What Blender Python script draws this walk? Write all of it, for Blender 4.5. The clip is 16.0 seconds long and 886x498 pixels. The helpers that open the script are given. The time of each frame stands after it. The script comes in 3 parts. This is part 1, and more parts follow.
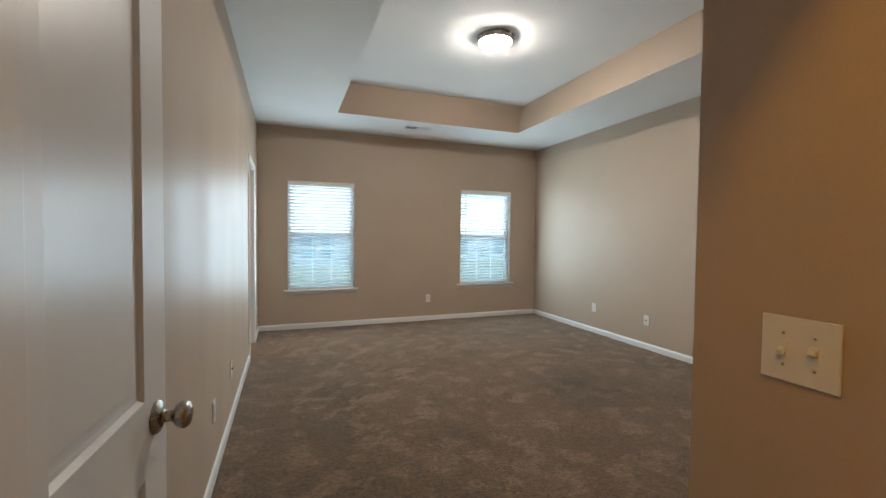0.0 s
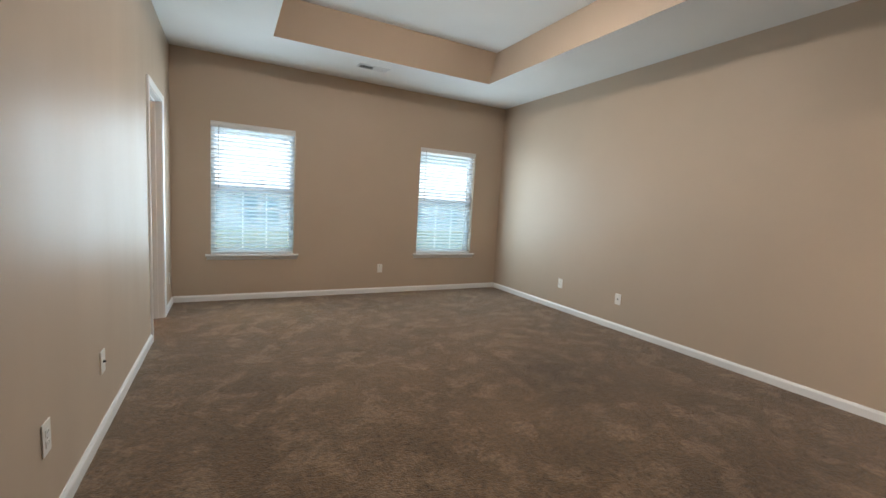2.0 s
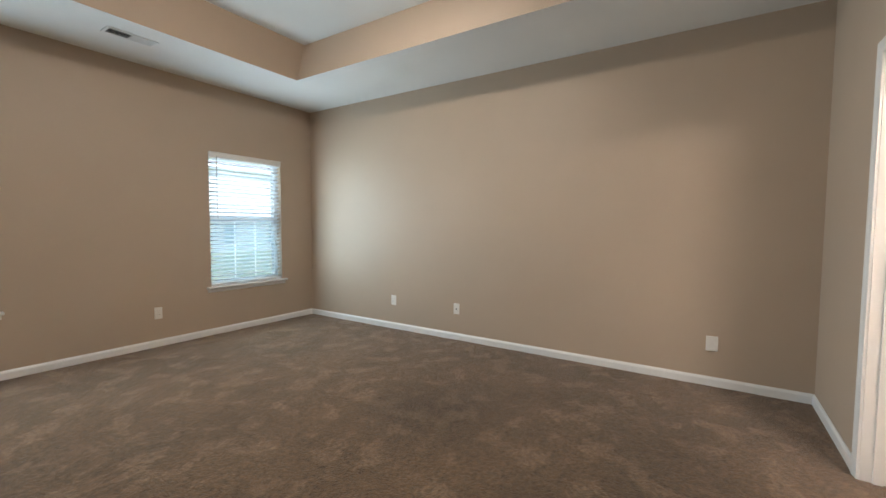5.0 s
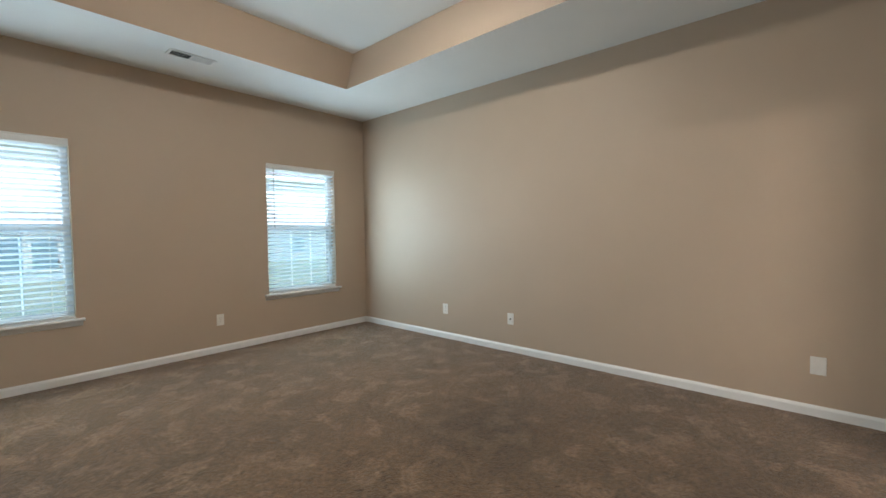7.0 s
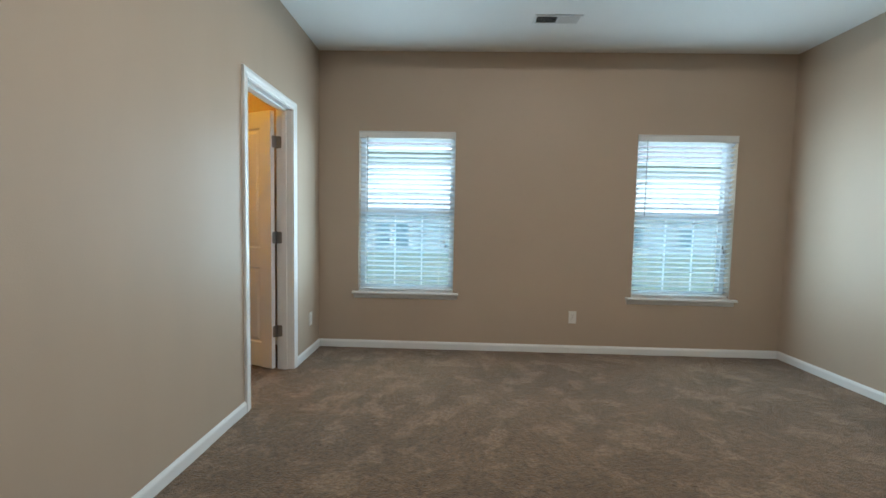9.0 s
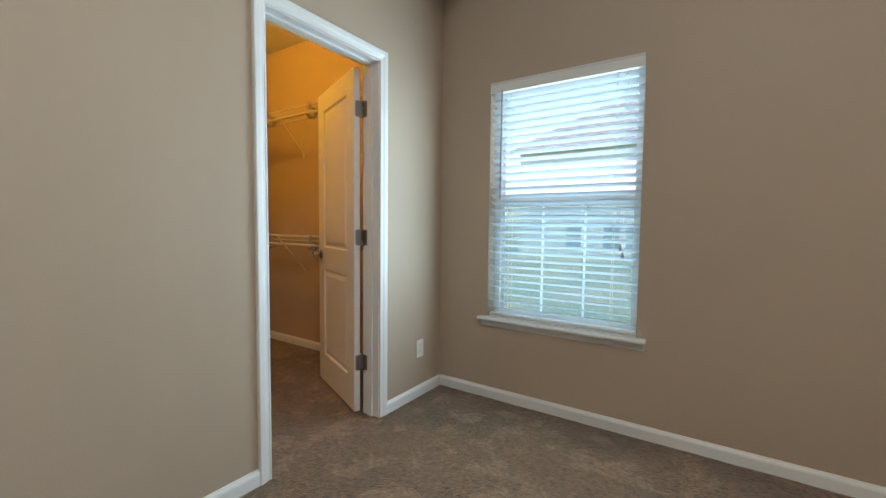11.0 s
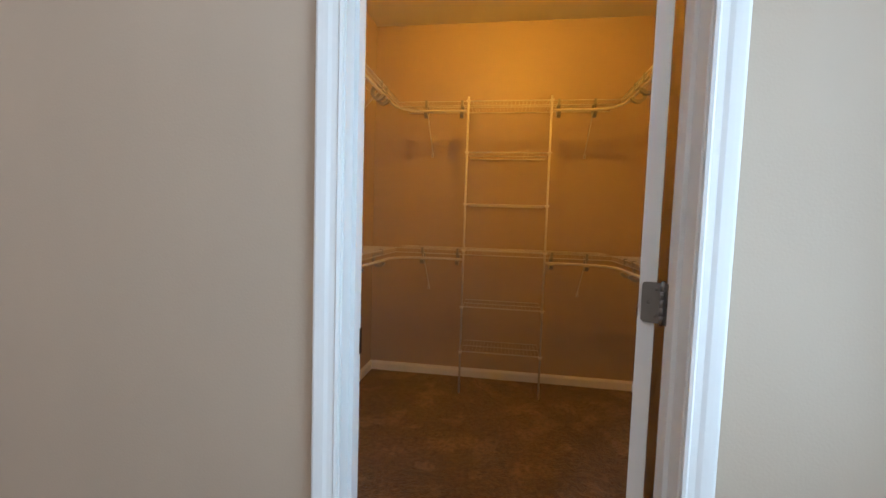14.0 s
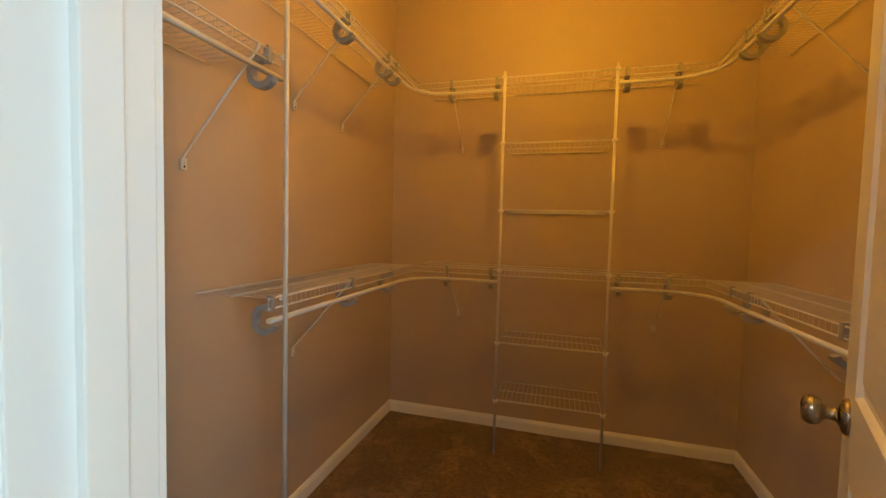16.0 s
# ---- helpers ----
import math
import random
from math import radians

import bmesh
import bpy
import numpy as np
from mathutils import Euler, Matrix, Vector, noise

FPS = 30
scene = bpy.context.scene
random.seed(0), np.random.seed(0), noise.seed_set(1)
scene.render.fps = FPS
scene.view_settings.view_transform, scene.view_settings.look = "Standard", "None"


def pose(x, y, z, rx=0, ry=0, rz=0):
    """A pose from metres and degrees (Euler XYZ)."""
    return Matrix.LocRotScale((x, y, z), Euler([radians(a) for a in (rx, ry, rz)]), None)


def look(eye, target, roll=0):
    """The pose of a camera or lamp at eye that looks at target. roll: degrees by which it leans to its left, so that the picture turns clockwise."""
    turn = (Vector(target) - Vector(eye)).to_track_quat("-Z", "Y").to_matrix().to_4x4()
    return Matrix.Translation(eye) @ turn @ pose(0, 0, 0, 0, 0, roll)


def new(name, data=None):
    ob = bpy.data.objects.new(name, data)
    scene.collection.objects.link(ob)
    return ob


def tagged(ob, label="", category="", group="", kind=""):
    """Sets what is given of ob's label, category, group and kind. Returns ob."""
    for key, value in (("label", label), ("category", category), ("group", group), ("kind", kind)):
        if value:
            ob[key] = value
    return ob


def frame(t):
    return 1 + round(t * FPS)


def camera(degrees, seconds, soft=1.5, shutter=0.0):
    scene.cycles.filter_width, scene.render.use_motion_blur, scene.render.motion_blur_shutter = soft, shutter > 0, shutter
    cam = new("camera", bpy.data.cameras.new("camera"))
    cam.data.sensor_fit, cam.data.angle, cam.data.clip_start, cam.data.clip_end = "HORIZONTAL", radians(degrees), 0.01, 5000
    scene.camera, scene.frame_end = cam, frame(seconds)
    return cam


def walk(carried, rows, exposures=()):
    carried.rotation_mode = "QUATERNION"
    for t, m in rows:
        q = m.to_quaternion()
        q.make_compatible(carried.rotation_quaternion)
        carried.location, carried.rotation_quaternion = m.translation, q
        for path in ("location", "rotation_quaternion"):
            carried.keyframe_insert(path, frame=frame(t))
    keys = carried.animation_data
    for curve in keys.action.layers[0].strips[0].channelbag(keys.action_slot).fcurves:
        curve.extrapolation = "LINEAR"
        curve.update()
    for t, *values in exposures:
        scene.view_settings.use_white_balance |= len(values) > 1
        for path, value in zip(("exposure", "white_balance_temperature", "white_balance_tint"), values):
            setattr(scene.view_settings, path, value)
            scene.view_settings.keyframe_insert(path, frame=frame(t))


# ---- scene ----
cam = camera(94.4, 16.0)
PATH = [
    (0, (0.359, 0.126, 1.310), (1.071, 1.994, 1.246), 0.6),
    (0.5, (0.398, 0.222, 1.292), (1.096, 2.093, 1.188), 1.5),
    (1, (0.488, 0.377, 1.266), (1.141, 2.261, 1.109), 2.8),
    (1.5, (0.510, 0.565, 1.246), (1.233, 2.419, 1.050), 3.6),
    (2, (0.554, 0.747, 1.242), (1.479, 2.509, 1.035), 3.2),
    (2.5, (0.582, 0.986, 1.285), (1.693, 2.636, 1.076), 2.4),
    (3, (0.555, 1.184, 1.282), (1.732, 2.788, 1.087), 1.4),
    (3.5, (0.551, 1.302, 1.289), (1.704, 2.934, 1.210), 1.0),
    (4, (0.552, 1.388, 1.270), (1.915, 2.851, 1.181), 0.3),
    (4.5, (0.543, 1.434, 1.256), (2.133, 2.642, 1.132), 0.4),
    (4.7, (0.519, 1.452, 1.246), (2.194, 2.541, 1.131), 0.4),
    (6.8, (0.699, 1.451, 1.23), (2.324, 2.615, 1.16), -0.9),
    (7, (0.73, 1.491, 1.233), (2.23, 2.811, 1.153), -0.7),
    (7.5, (0.857, 1.579, 1.245), (1.926, 3.266, 1.138), 0.1),
    (8, (0.961, 1.75, 1.233), (1.583, 3.647, 1.109), 0.0),
    (8.5, (1.135, 1.956, 1.24), (1.357, 3.939, 1.113), -0.3),
    (8.7, (1.183, 2.058, 1.229), (1.289, 4.051, 1.101), 0.3),
    (10.8, (1.626, 3.48, 1.154), (0.634, 5.212, 1.04), 0.9),
    (11, (1.591, 3.652, 1.147), (0.48, 5.311, 1.03), 0.6),
    (11.5, (1.474, 4.026, 1.132), (-0.022, 5.349, 1.026), 1.5),
    (11.7, (1.424, 4.154, 1.165), (-0.186, 5.333, 1.037), 1.4),
    (12, (1.351, 4.37, 1.219), (-0.386, 5.35, 1.063), 1.7),
    (12.5, (1.149, 4.598, 1.208), (-0.717, 5.3, 1.046), 1.0),
    (13, (1.071, 4.818, 1.224), (-0.901, 5.097, 1.046), 1.7),
    (13.5, (0.976, 4.95, 1.235), (-1.018, 4.917, 1.089), 1.6),
    (14, (0.823, 5.023, 1.231), (-1.151, 4.729, 1.102), 1.8),
    (14.5, (0.655, 5.085, 1.24), (-1.279, 4.595, 1.1), 1.8),
    (15, (0.46, 5.103, 1.238), (-1.446, 4.521, 1.075), 1.9),
    (15.5, (0.284, 5.081, 1.247), (-1.624, 4.501, 1.099), 1.6),
    (16, (0.185, 5.055, 1.257), (-1.736, 4.508, 1.158), 1.4),
]
EXPO, SKY, SUN = 1.52, 0.15, 4.6
LAMP, CLOSET, HALL, DAY, REVEAL, VANITY = 76.0, 133.0, 30.0, 8.5, 2.2, 78.0
WALL = (0.478, 0.383, 0.298)
walk(cam, [(t, look(eye, target, roll)) for t, eye, target, roll in PATH], [(0, EXPO, 6500, 13), (2, EXPO + 0.05, 6700, 15), (3, EXPO + 0.05, 6550, 14), (3.5, EXPO + 0.05, 6450, 12), (4.5, EXPO + 0.08, 6650, 14), (7, EXPO + 0.05, 6450, 11),
      (8.5, EXPO - 0.1, 6150, 8), (11, EXPO - 0.15, 6400, 10), (11.5, EXPO - 0.35, 6500, 9), (12, EXPO - 0.58, 6450, 11),
      (12.5, EXPO - 0.6, 6150, 13), (13, EXPO - 0.22, 6100, 18), (13.5, EXPO - 0.12, 6050, 18), (14, EXPO - 0.2, 6050, 18), (15, EXPO - 0.12, 6350, 15), (16, EXPO - 0.12, 7100, 12)])

# ---- world, sun, lamps ----
world = bpy.data.worlds.new("sky")
scene.world = world
world.use_nodes = True
_wn = world.node_tree.nodes
_sky = _wn.new("ShaderNodeTexSky")
_sky.sky_type, _sky.sun_disc = "NISHITA", False
_sky.sun_elevation, _sky.sun_rotation = radians(48), radians(150)
_wn["Background"].inputs["Strength"].default_value = SKY
world.node_tree.links.new(_sky.outputs[0], _wn["Background"].inputs[0])
_sd = bpy.data.lights.new("sun", "SUN")
_sd.energy, _sd.angle, _sd.color = SUN, radians(0.5), (1.0, 0.95, 0.88)
_sun = new("sun", _sd)
_az = radians(150)
_sun.matrix_world = look((0, 0, 40), (-math.sin(_az) * 10, -math.cos(_az) * 10, 40 - 10 * math.tan(radians(48))))

# added area lamps for skylight at the two windows: room side, and behind the blinds,
# where the lower one is set dimmer and bluer for the screened sash
for _x in (0.811, 3.326):
    for _y, _z, _h, _w, _c in ((5.95, 1.30, 1.36, DAY, (0.66, 0.89, 1.0)), (6.098, 1.66, 0.62, REVEAL, (0.66, 0.89, 1.0)),
                               (6.098, 0.93, 0.62, REVEAL * 0.8, (0.52, 0.85, 1.0))):
        _ad = bpy.data.lights.new("window_daylight", "AREA")
        _ad.shape, _ad.size, _ad.size_y = "RECTANGLE", 0.78, _h
        _ad.energy, _ad.color = _w, _c
        new("window_daylight", _ad).matrix_world = look((_x, _y, _z), (_x, 0, _z))


# ---- materials ----
def shader(name, colour, rough=0.6, metal=0.0, second=None, scale=3.0, fine=120.0, bump=0.15, depth=0.002,
           rough_var=0.06, detail=4.0, spec=0.5, mix=0.5, stretch=None):
    """A surface with variation at a broad and a fine scale, and fine relief."""
    m = bpy.data.materials.new(name)
    m.use_nodes = True
    n, l = m.node_tree.nodes, m.node_tree.links
    b = n["Principled BSDF"]
    tc = n.new("ShaderNodeTexCoord")
    broad = n.new("ShaderNodeTexNoise")
    broad.inputs["Scale"].default_value, broad.inputs["Detail"].default_value = scale, detail
    small = n.new("ShaderNodeTexNoise")
    small.inputs["Scale"].default_value, small.inputs["Detail"].default_value = fine, 3.0
    l.new(tc.outputs["Object"], broad.inputs["Vector"])
    if stretch:
        mp = n.new("ShaderNodeMapping")
        mp.inputs["Scale"].default_value = stretch
        l.new(tc.outputs["Object"], mp.inputs["Vector"])
        l.new(mp.outputs["Vector"], broad.inputs["Vector"])
    l.new(tc.outputs["Object"], small.inputs["Vector"])
    ramp = n.new("ShaderNodeMix")
    ramp.data_type = "RGBA"
    second = second or tuple(c * 0.93 for c in colour)
    ramp.inputs["A"].default_value, ramp.inputs["B"].default_value = (*colour, 1), (*second, 1)
    mr = n.new("ShaderNodeMapRange")
    mr.inputs["From Min"].default_value, mr.inputs["From Max"].default_value = 0.5 - mix * 0.4, 0.5 + mix * 0.4
    l.new(broad.outputs["Fac"], mr.inputs["Value"])
    l.new(mr.outputs["Result"], ramp.inputs["Factor"])
    l.new(ramp.outputs["Result"], b.inputs["Base Color"])
    rr = n.new("ShaderNodeMapRange")
    rr.inputs["To Min"].default_value, rr.inputs["To Max"].default_value = rough - rough_var, rough + rough_var
    l.new(broad.outputs["Fac"], rr.inputs["Value"])
    l.new(rr.outputs["Result"], b.inputs["Roughness"])
    b.inputs["Metallic"].default_value = metal
    b.inputs["Specular IOR Level"].default_value = spec
    if bump:
        bp = n.new("ShaderNodeBump")
        bp.inputs["Strength"].default_value, bp.inputs["Distance"].default_value = bump, depth
        l.new(small.outputs["Fac"], bp.inputs["Height"])
        l.new(bp.outputs["Normal"], b.inputs["Normal"])
    return m


def glow(name, colour, strength):
    m = bpy.data.materials.new(name)
    m.use_nodes = True
    b = m.node_tree.nodes["Principled BSDF"]
    b.inputs["Base Color"].default_value = (0.9, 0.9, 0.88, 1)
    b.inputs["Emission Color"].default_value = (*colour, 1)
    b.inputs["Emission Strength"].default_value = strength
    return m


def carpet_material():
    m = bpy.data.materials.new("plush_carpet")
    m.use_nodes = True
    n, l = m.node_tree.nodes, m.node_tree.links
    b = n["Principled BSDF"]
    tc = n.new("ShaderNodeTexCoord")
    warp = n.new("ShaderNodeTexNoise")
    warp.inputs["Scale"].default_value, warp.inputs["Detail"].default_value = 2.2, 3.0
    prints = n.new("ShaderNodeTexNoise")
    prints.inputs["Scale"].default_value, prints.inputs["Detail"].default_value = 5.6, 2.6
    prints.inputs["Roughness"].default_value, prints.inputs["Distortion"].default_value = 0.5, 0.15
    pile = n.new("ShaderNodeTexNoise")
    pile.inputs["Scale"].default_value, pile.inputs["Detail"].default_value = 42.0, 5.0
    pile.inputs["Roughness"].default_value = 0.7
    tuft = n.new("ShaderNodeTexVoronoi")
    tuft.inputs["Scale"].default_value = 150.0
    for k in (warp, prints, pile, tuft):
        l.new(tc.outputs["Object"], k.inputs["Vector"])
    big = n.new("ShaderNodeMix")
    big.data_type = "RGBA"
    big.inputs["A"].default_value, big.inputs["B"].default_value = (*CARPET_DARK, 1), (*CARPET_MID, 1)
    r1 = n.new("ShaderNodeMapRange")
    r1.inputs["From Min"].default_value, r1.inputs["From Max"].default_value = 0.36, 0.62
    l.new(warp.outputs["Fac"], r1.inputs["Value"])
    l.new(r1.outputs["Result"], big.inputs["Factor"])
    mid = n.new("ShaderNodeMix")
    mid.data_type = "RGBA"
    mid.inputs["B"].default_value = (*CARPET_LIGHT, 1)
    r2 = n.new("ShaderNodeMapRange")
    r2.interpolation_type = "SMOOTHSTEP"
    r2.inputs["From Min"].default_value, r2.inputs["From Max"].default_value = 0.51, 0.63
    r2.inputs["To Max"].default_value = 0.52
    l.new(prints.outputs["Fac"], r2.inputs["Value"])
    l.new(big.outputs["Result"], mid.inputs["A"])
    l.new(r2.outputs["Result"], mid.inputs["Factor"])
    fine = n.new("ShaderNodeMix")
    fine.data_type, fine.blend_type = "RGBA", "MULTIPLY"
    fine.inputs["Factor"].default_value = 1.0
    r3 = n.new("ShaderNodeMapRange")
    r3.inputs["From Min"].default_value, r3.inputs["From Max"].default_value = 0.3, 0.7
    r3.inputs["To Min"].default_value, r3.inputs["To Max"].default_value = 0.42, 1.55
    l.new(pile.outputs["Fac"], r3.inputs["Value"])
    l.new(mid.outputs["Result"], fine.inputs["A"])
    l.new(r3.outputs["Result"], fine.inputs["B"])
    # one ragged, darker patch in the middle of the room
    far = n.new("ShaderNodeVectorMath")
    far.operation = "DISTANCE"
    far.inputs[1].default_value = (2.75, 2.95, 0.0)
    l.new(tc.outputs["Object"], far.inputs[0])
    ragged = n.new("ShaderNodeMath")
    ragged.operation = "MULTIPLY_ADD"
    ragged.inputs[1].default_value = -1.1
    l.new(warp.outputs["Fac"], ragged.inputs[0])
    l.new(far.outputs["Value"], ragged.inputs[2])
    r4 = n.new("ShaderNodeMapRange")
    r4.interpolation_type = "SMOOTHSTEP"
    r4.inputs["From Min"].default_value, r4.inputs["From Max"].default_value = -0.5, 0.15
    r4.inputs["To Min"].default_value, r4.inputs["To Max"].default_value = 0.6, 1.0
    l.new(ragged.outputs[0], r4.inputs["Value"])
    darkened = n.new("ShaderNodeMix")
    darkened.data_type, darkened.blend_type = "RGBA", "MULTIPLY"
    darkened.inputs["Factor"].default_value = 1.0
    l.new(fine.outputs["Result"], darkened.inputs["A"])
    l.new(r4.outputs["Result"], darkened.inputs["B"])
    l.new(darkened.outputs["Result"], b.inputs["Base Color"])
    b.inputs["Roughness"].default_value = 0.95
    b.inputs["Specular IOR Level"].default_value = 0.1
    b.inputs["Sheen Weight"].default_value = 0.25
    b.inputs["Sheen Roughness"].default_value = 0.5
    add = n.new("ShaderNodeMath")
    add.operation = "ADD"
    l.new(pile.outputs["Fac"], add.inputs[0])
    l.new(tuft.outputs["Distance"], add.inputs[1])
    bp = n.new("ShaderNodeBump")
    bp.inputs["Strength"].default_value, bp.inputs["Distance"].default_value = 0.8, 0.012
    l.new(add.outputs[0], bp.inputs["Height"])
    l.new(bp.outputs["Normal"], b.inputs["Normal"])
    return m


def glass_material():
    m = bpy.data.materials.new("window_glass")
    m.use_nodes = True
    b = m.node_tree.nodes["Principled BSDF"]
    b.inputs["Base Color"].default_value = (0.97, 1.0, 1.0, 1)
    b.inputs["Roughness"].default_value = 0.0
    b.inputs["IOR"].default_value = 1.45
    b.inputs["Transmission Weight"].default_value = 1.0
    return m


def slat_material():
    """White vinyl that lets a little light through."""
    m = shader("blind_vinyl", (0.85, 0.86, 0.87), 0.42, fine=60, bump=0.04, scale=2)
    n, l = m.node_tree.nodes, m.node_tree.links
    tr = n.new("ShaderNodeBsdfTranslucent")
    tr.inputs["Color"].default_value = (0.78, 0.84, 0.9, 1)
    mx = n.new("ShaderNodeMixShader")
    mx.inputs[0].default_value = 0.5
    l.new(n["Principled BSDF"].outputs[0], mx.inputs[1])
    l.new(tr.outputs[0], mx.inputs[2])
    l.new(mx.outputs[0], n["Material Output"].inputs["Surface"])
    return m


def screen_material():
    """Fine insect mesh, a half-clear veil coloured pale blue for the daylight haze."""
    m = shader("insect_mesh_haze", (0.30, 0.43, 0.50), 0.7, scale=3, bump=0)
    n, l = m.node_tree.nodes, m.node_tree.links
    clear = n.new("ShaderNodeBsdfTransparent")
    veil = n.new("ShaderNodeBsdfTranslucent")
    veil.inputs["Color"].default_value = (0.40, 0.62, 0.72, 1)
    both = n.new("ShaderNodeMixShader")
    both.inputs[0].default_value = 0.6
    l.new(n["Principled BSDF"].outputs[0], both.inputs[1])
    l.new(veil.outputs[0], both.inputs[2])
    mx = n.new("ShaderNodeMixShader")
    mx.inputs[0].default_value = 0.5
    l.new(clear.outputs[0], mx.inputs[1])
    l.new(both.outputs[0], mx.inputs[2])
    l.new(mx.outputs[0], n["Material Output"].inputs["Surface"])
    return m


M_SCREEN = screen_material()
CARPET_DARK, CARPET_MID, CARPET_LIGHT = (0.132, 0.078, 0.040), (0.172, 0.104, 0.056), (0.288, 0.192, 0.119)
M_WALL = shader("beige_wall_paint", WALL, 0.5, scale=1.3, fine=170, bump=0.3, depth=0.0015, rough_var=0.07, spec=0.32,
                second=tuple(c * 0.95 for c in WALL))
M_WALL_WIPED = shader("beige_wall_paint_wiped", WALL, 0.47, scale=1.3, fine=170, bump=0.28, depth=0.0015, rough_var=0.13, spec=0.22,
                      second=tuple(c * 0.95 for c in WALL), stretch=(1.0, 2.2, 0.5), detail=5.0)
M_CEIL = shader("white_ceiling_paint", (0.80, 0.81, 0.80), 0.8, scale=1.1, fine=160, bump=0.2, depth=0.0015)
M_TRIM = shader("white_trim_paint", (0.78, 0.79, 0.79), 0.3, scale=1.5, rough_var=0.03, second=(0.75, 0.76, 0.76), fine=90, bump=0.05, depth=0.0008)
M_DOOR = shader("white_door_paint", (0.76, 0.765, 0.76), 0.28, scale=1.2, rough_var=0.02, second=(0.74, 0.745, 0.74), fine=70, bump=0.06, depth=0.0008)
M_PLATE = shader("white_plastic", (0.78, 0.77, 0.74), 0.35, scale=20, fine=200, bump=0.03)
# near-black painted for shade inside slots, latch hole and vent; also dark jacks, screws
M_HOLE = shader("recess_shade_and_dark_parts", (0.014, 0.014, 0.014), 0.7, bump=0)
M_NICKEL = shader("satin_nickel", (0.42, 0.39, 0.35), 0.28, 1.0, scale=30, fine=300, bump=0.04, rough_var=0.08)
M_HINGE = shader("brushed_hinge_metal", (0.27, 0.26, 0.25), 0.42, 1.0, scale=40, fine=300, bump=0.05)
M_BRONZE = shader("dark_bronze", (0.10, 0.085, 0.07), 0.4, 1.0, scale=40, fine=300, bump=0.05)
M_WIRE = shader("white_coated_wire", (0.64, 0.63, 0.60), 0.35, scale=30, fine=200, bump=0.02)
M_CLIP = shader("grey_plastic_clip", (0.33, 0.33, 0.33), 0.4, scale=30, fine=200, bump=0.02)
M_VINYL = shader("pale_vinyl", (0.45, 0.40, 0.34), 0.45, scale=4, fine=60, bump=0.05)
M_CARPET = carpet_material()
M_GLASS = glass_material()
M_SLAT = slat_material()
M_LAMP = glow("lit_frosted_glass", (1.0, 0.93, 0.82), LAMP)
M_CLOSET_LAMP = glow("lit_warm_glass", (1.0, 0.465, 0.036), CLOSET)
M_VANITY_LAMP = glow("lit_vanity_glass", (1.0, 0.90, 0.80), VANITY)
M_HALL_LAMP = glow("lit_hall_glass", (1.0, 0.52, 0.08), HALL)
M_GRASS = shader("lawn", (0.17, 0.21, 0.07), 0.9, second=(0.33, 0.30, 0.16), scale=0.5, fine=14, bump=0.6, depth=0.05)
M_SIDING = shader("grey_siding", (0.40, 0.46, 0.50), 0.6, scale=1, fine=30, bump=0.1)
M_ROOF = shader("grey_shingles", (0.10, 0.11, 0.13), 0.85, scale=4, fine=20, bump=0.5, depth=0.02, second=(0.15, 0.15, 0.17))
M_PANE_FAR = shader("dark_far_pane", (0.10, 0.14, 0.19), 0.1, bump=0)
M_BARK = shader("bark", (0.12, 0.09, 0.07), 0.9, scale=6, fine=30, bump=0.6, depth=0.02)
M_LEAF = shader("leaves", (0.06, 0.10, 0.03), 0.6, second=(0.10, 0.13, 0.04), scale=2, bump=0)


# ---- mesh helpers ----
def box(bm, x0, y0, z0, x1, y1, z1, bev=0.0, mi=0):
    v = [bm.verts.new(p) for p in ((x0, y0, z0), (x1, y0, z0), (x1, y1, z0), (x0, y1, z0),
                                   (x0, y0, z1), (x1, y0, z1), (x1, y1, z1), (x0, y1, z1))]
    fs = [bm.faces.new([v[i] for i in q]) for q in
          ((3, 2, 1, 0), (4, 5, 6, 7), (0, 1, 5, 4), (1, 2, 6, 5), (2, 3, 7, 6), (3, 0, 4, 7))]
    for f in fs:
        f.material_index = mi
    if bev:
        es = list({e for f in fs for e in f.edges})
        bmesh.ops.bevel(bm, geom=es, offset=bev, segments=2, affect="EDGES", profile=0.6)
    return bm


def tube(bm, a, b, r, n=8, caps=True):
    """A rod from a to b."""
    a, b = Vector(a), Vector(b)
    d = (b - a).normalized()
    u = d.orthogonal().normalized()
    w = d.cross(u)
    ring = [[bm.verts.new(p + r * (math.cos(2 * math.pi * k / n) * u + math.sin(2 * math.pi * k / n) * w)) for k in range(n)]
            for p in (a, b)]
    for k in range(n):
        f = bm.faces.new((ring[0][k], ring[0][(k + 1) % n], ring[1][(k + 1) % n], ring[1][k]))
        f.smooth = True
    if caps:
        bm.faces.new(ring[0][::-1])
        bm.faces.new(ring[1])
    return bm


def pipe(bm, pts, r, n=8):
    """A bent rod through points, with mitred joints."""
    pts = [Vector(p) for p in pts]
    rings = []
    u = (pts[1] - pts[0]).orthogonal().normalized()
    for i, p in enumerate(pts):
        d = (pts[min(i + 1, len(pts) - 1)] - pts[max(i - 1, 0)]).normalized()
        u = (u - u.dot(d) * d).normalized()
        w = d.cross(u)
        rings.append([bm.verts.new(p + r * (math.cos(2 * math.pi * k / n) * u + math.sin(2 * math.pi * k / n) * w)) for k in range(n)])
    for ra, rb in zip(rings, rings[1:]):
        for k in range(n):
            bm.faces.new((ra[k], ra[(k + 1) % n], rb[(k + 1) % n], rb[k])).smooth = True
    bm.faces.new(rings[0][::-1])
    bm.faces.new(rings[-1])
    return bm


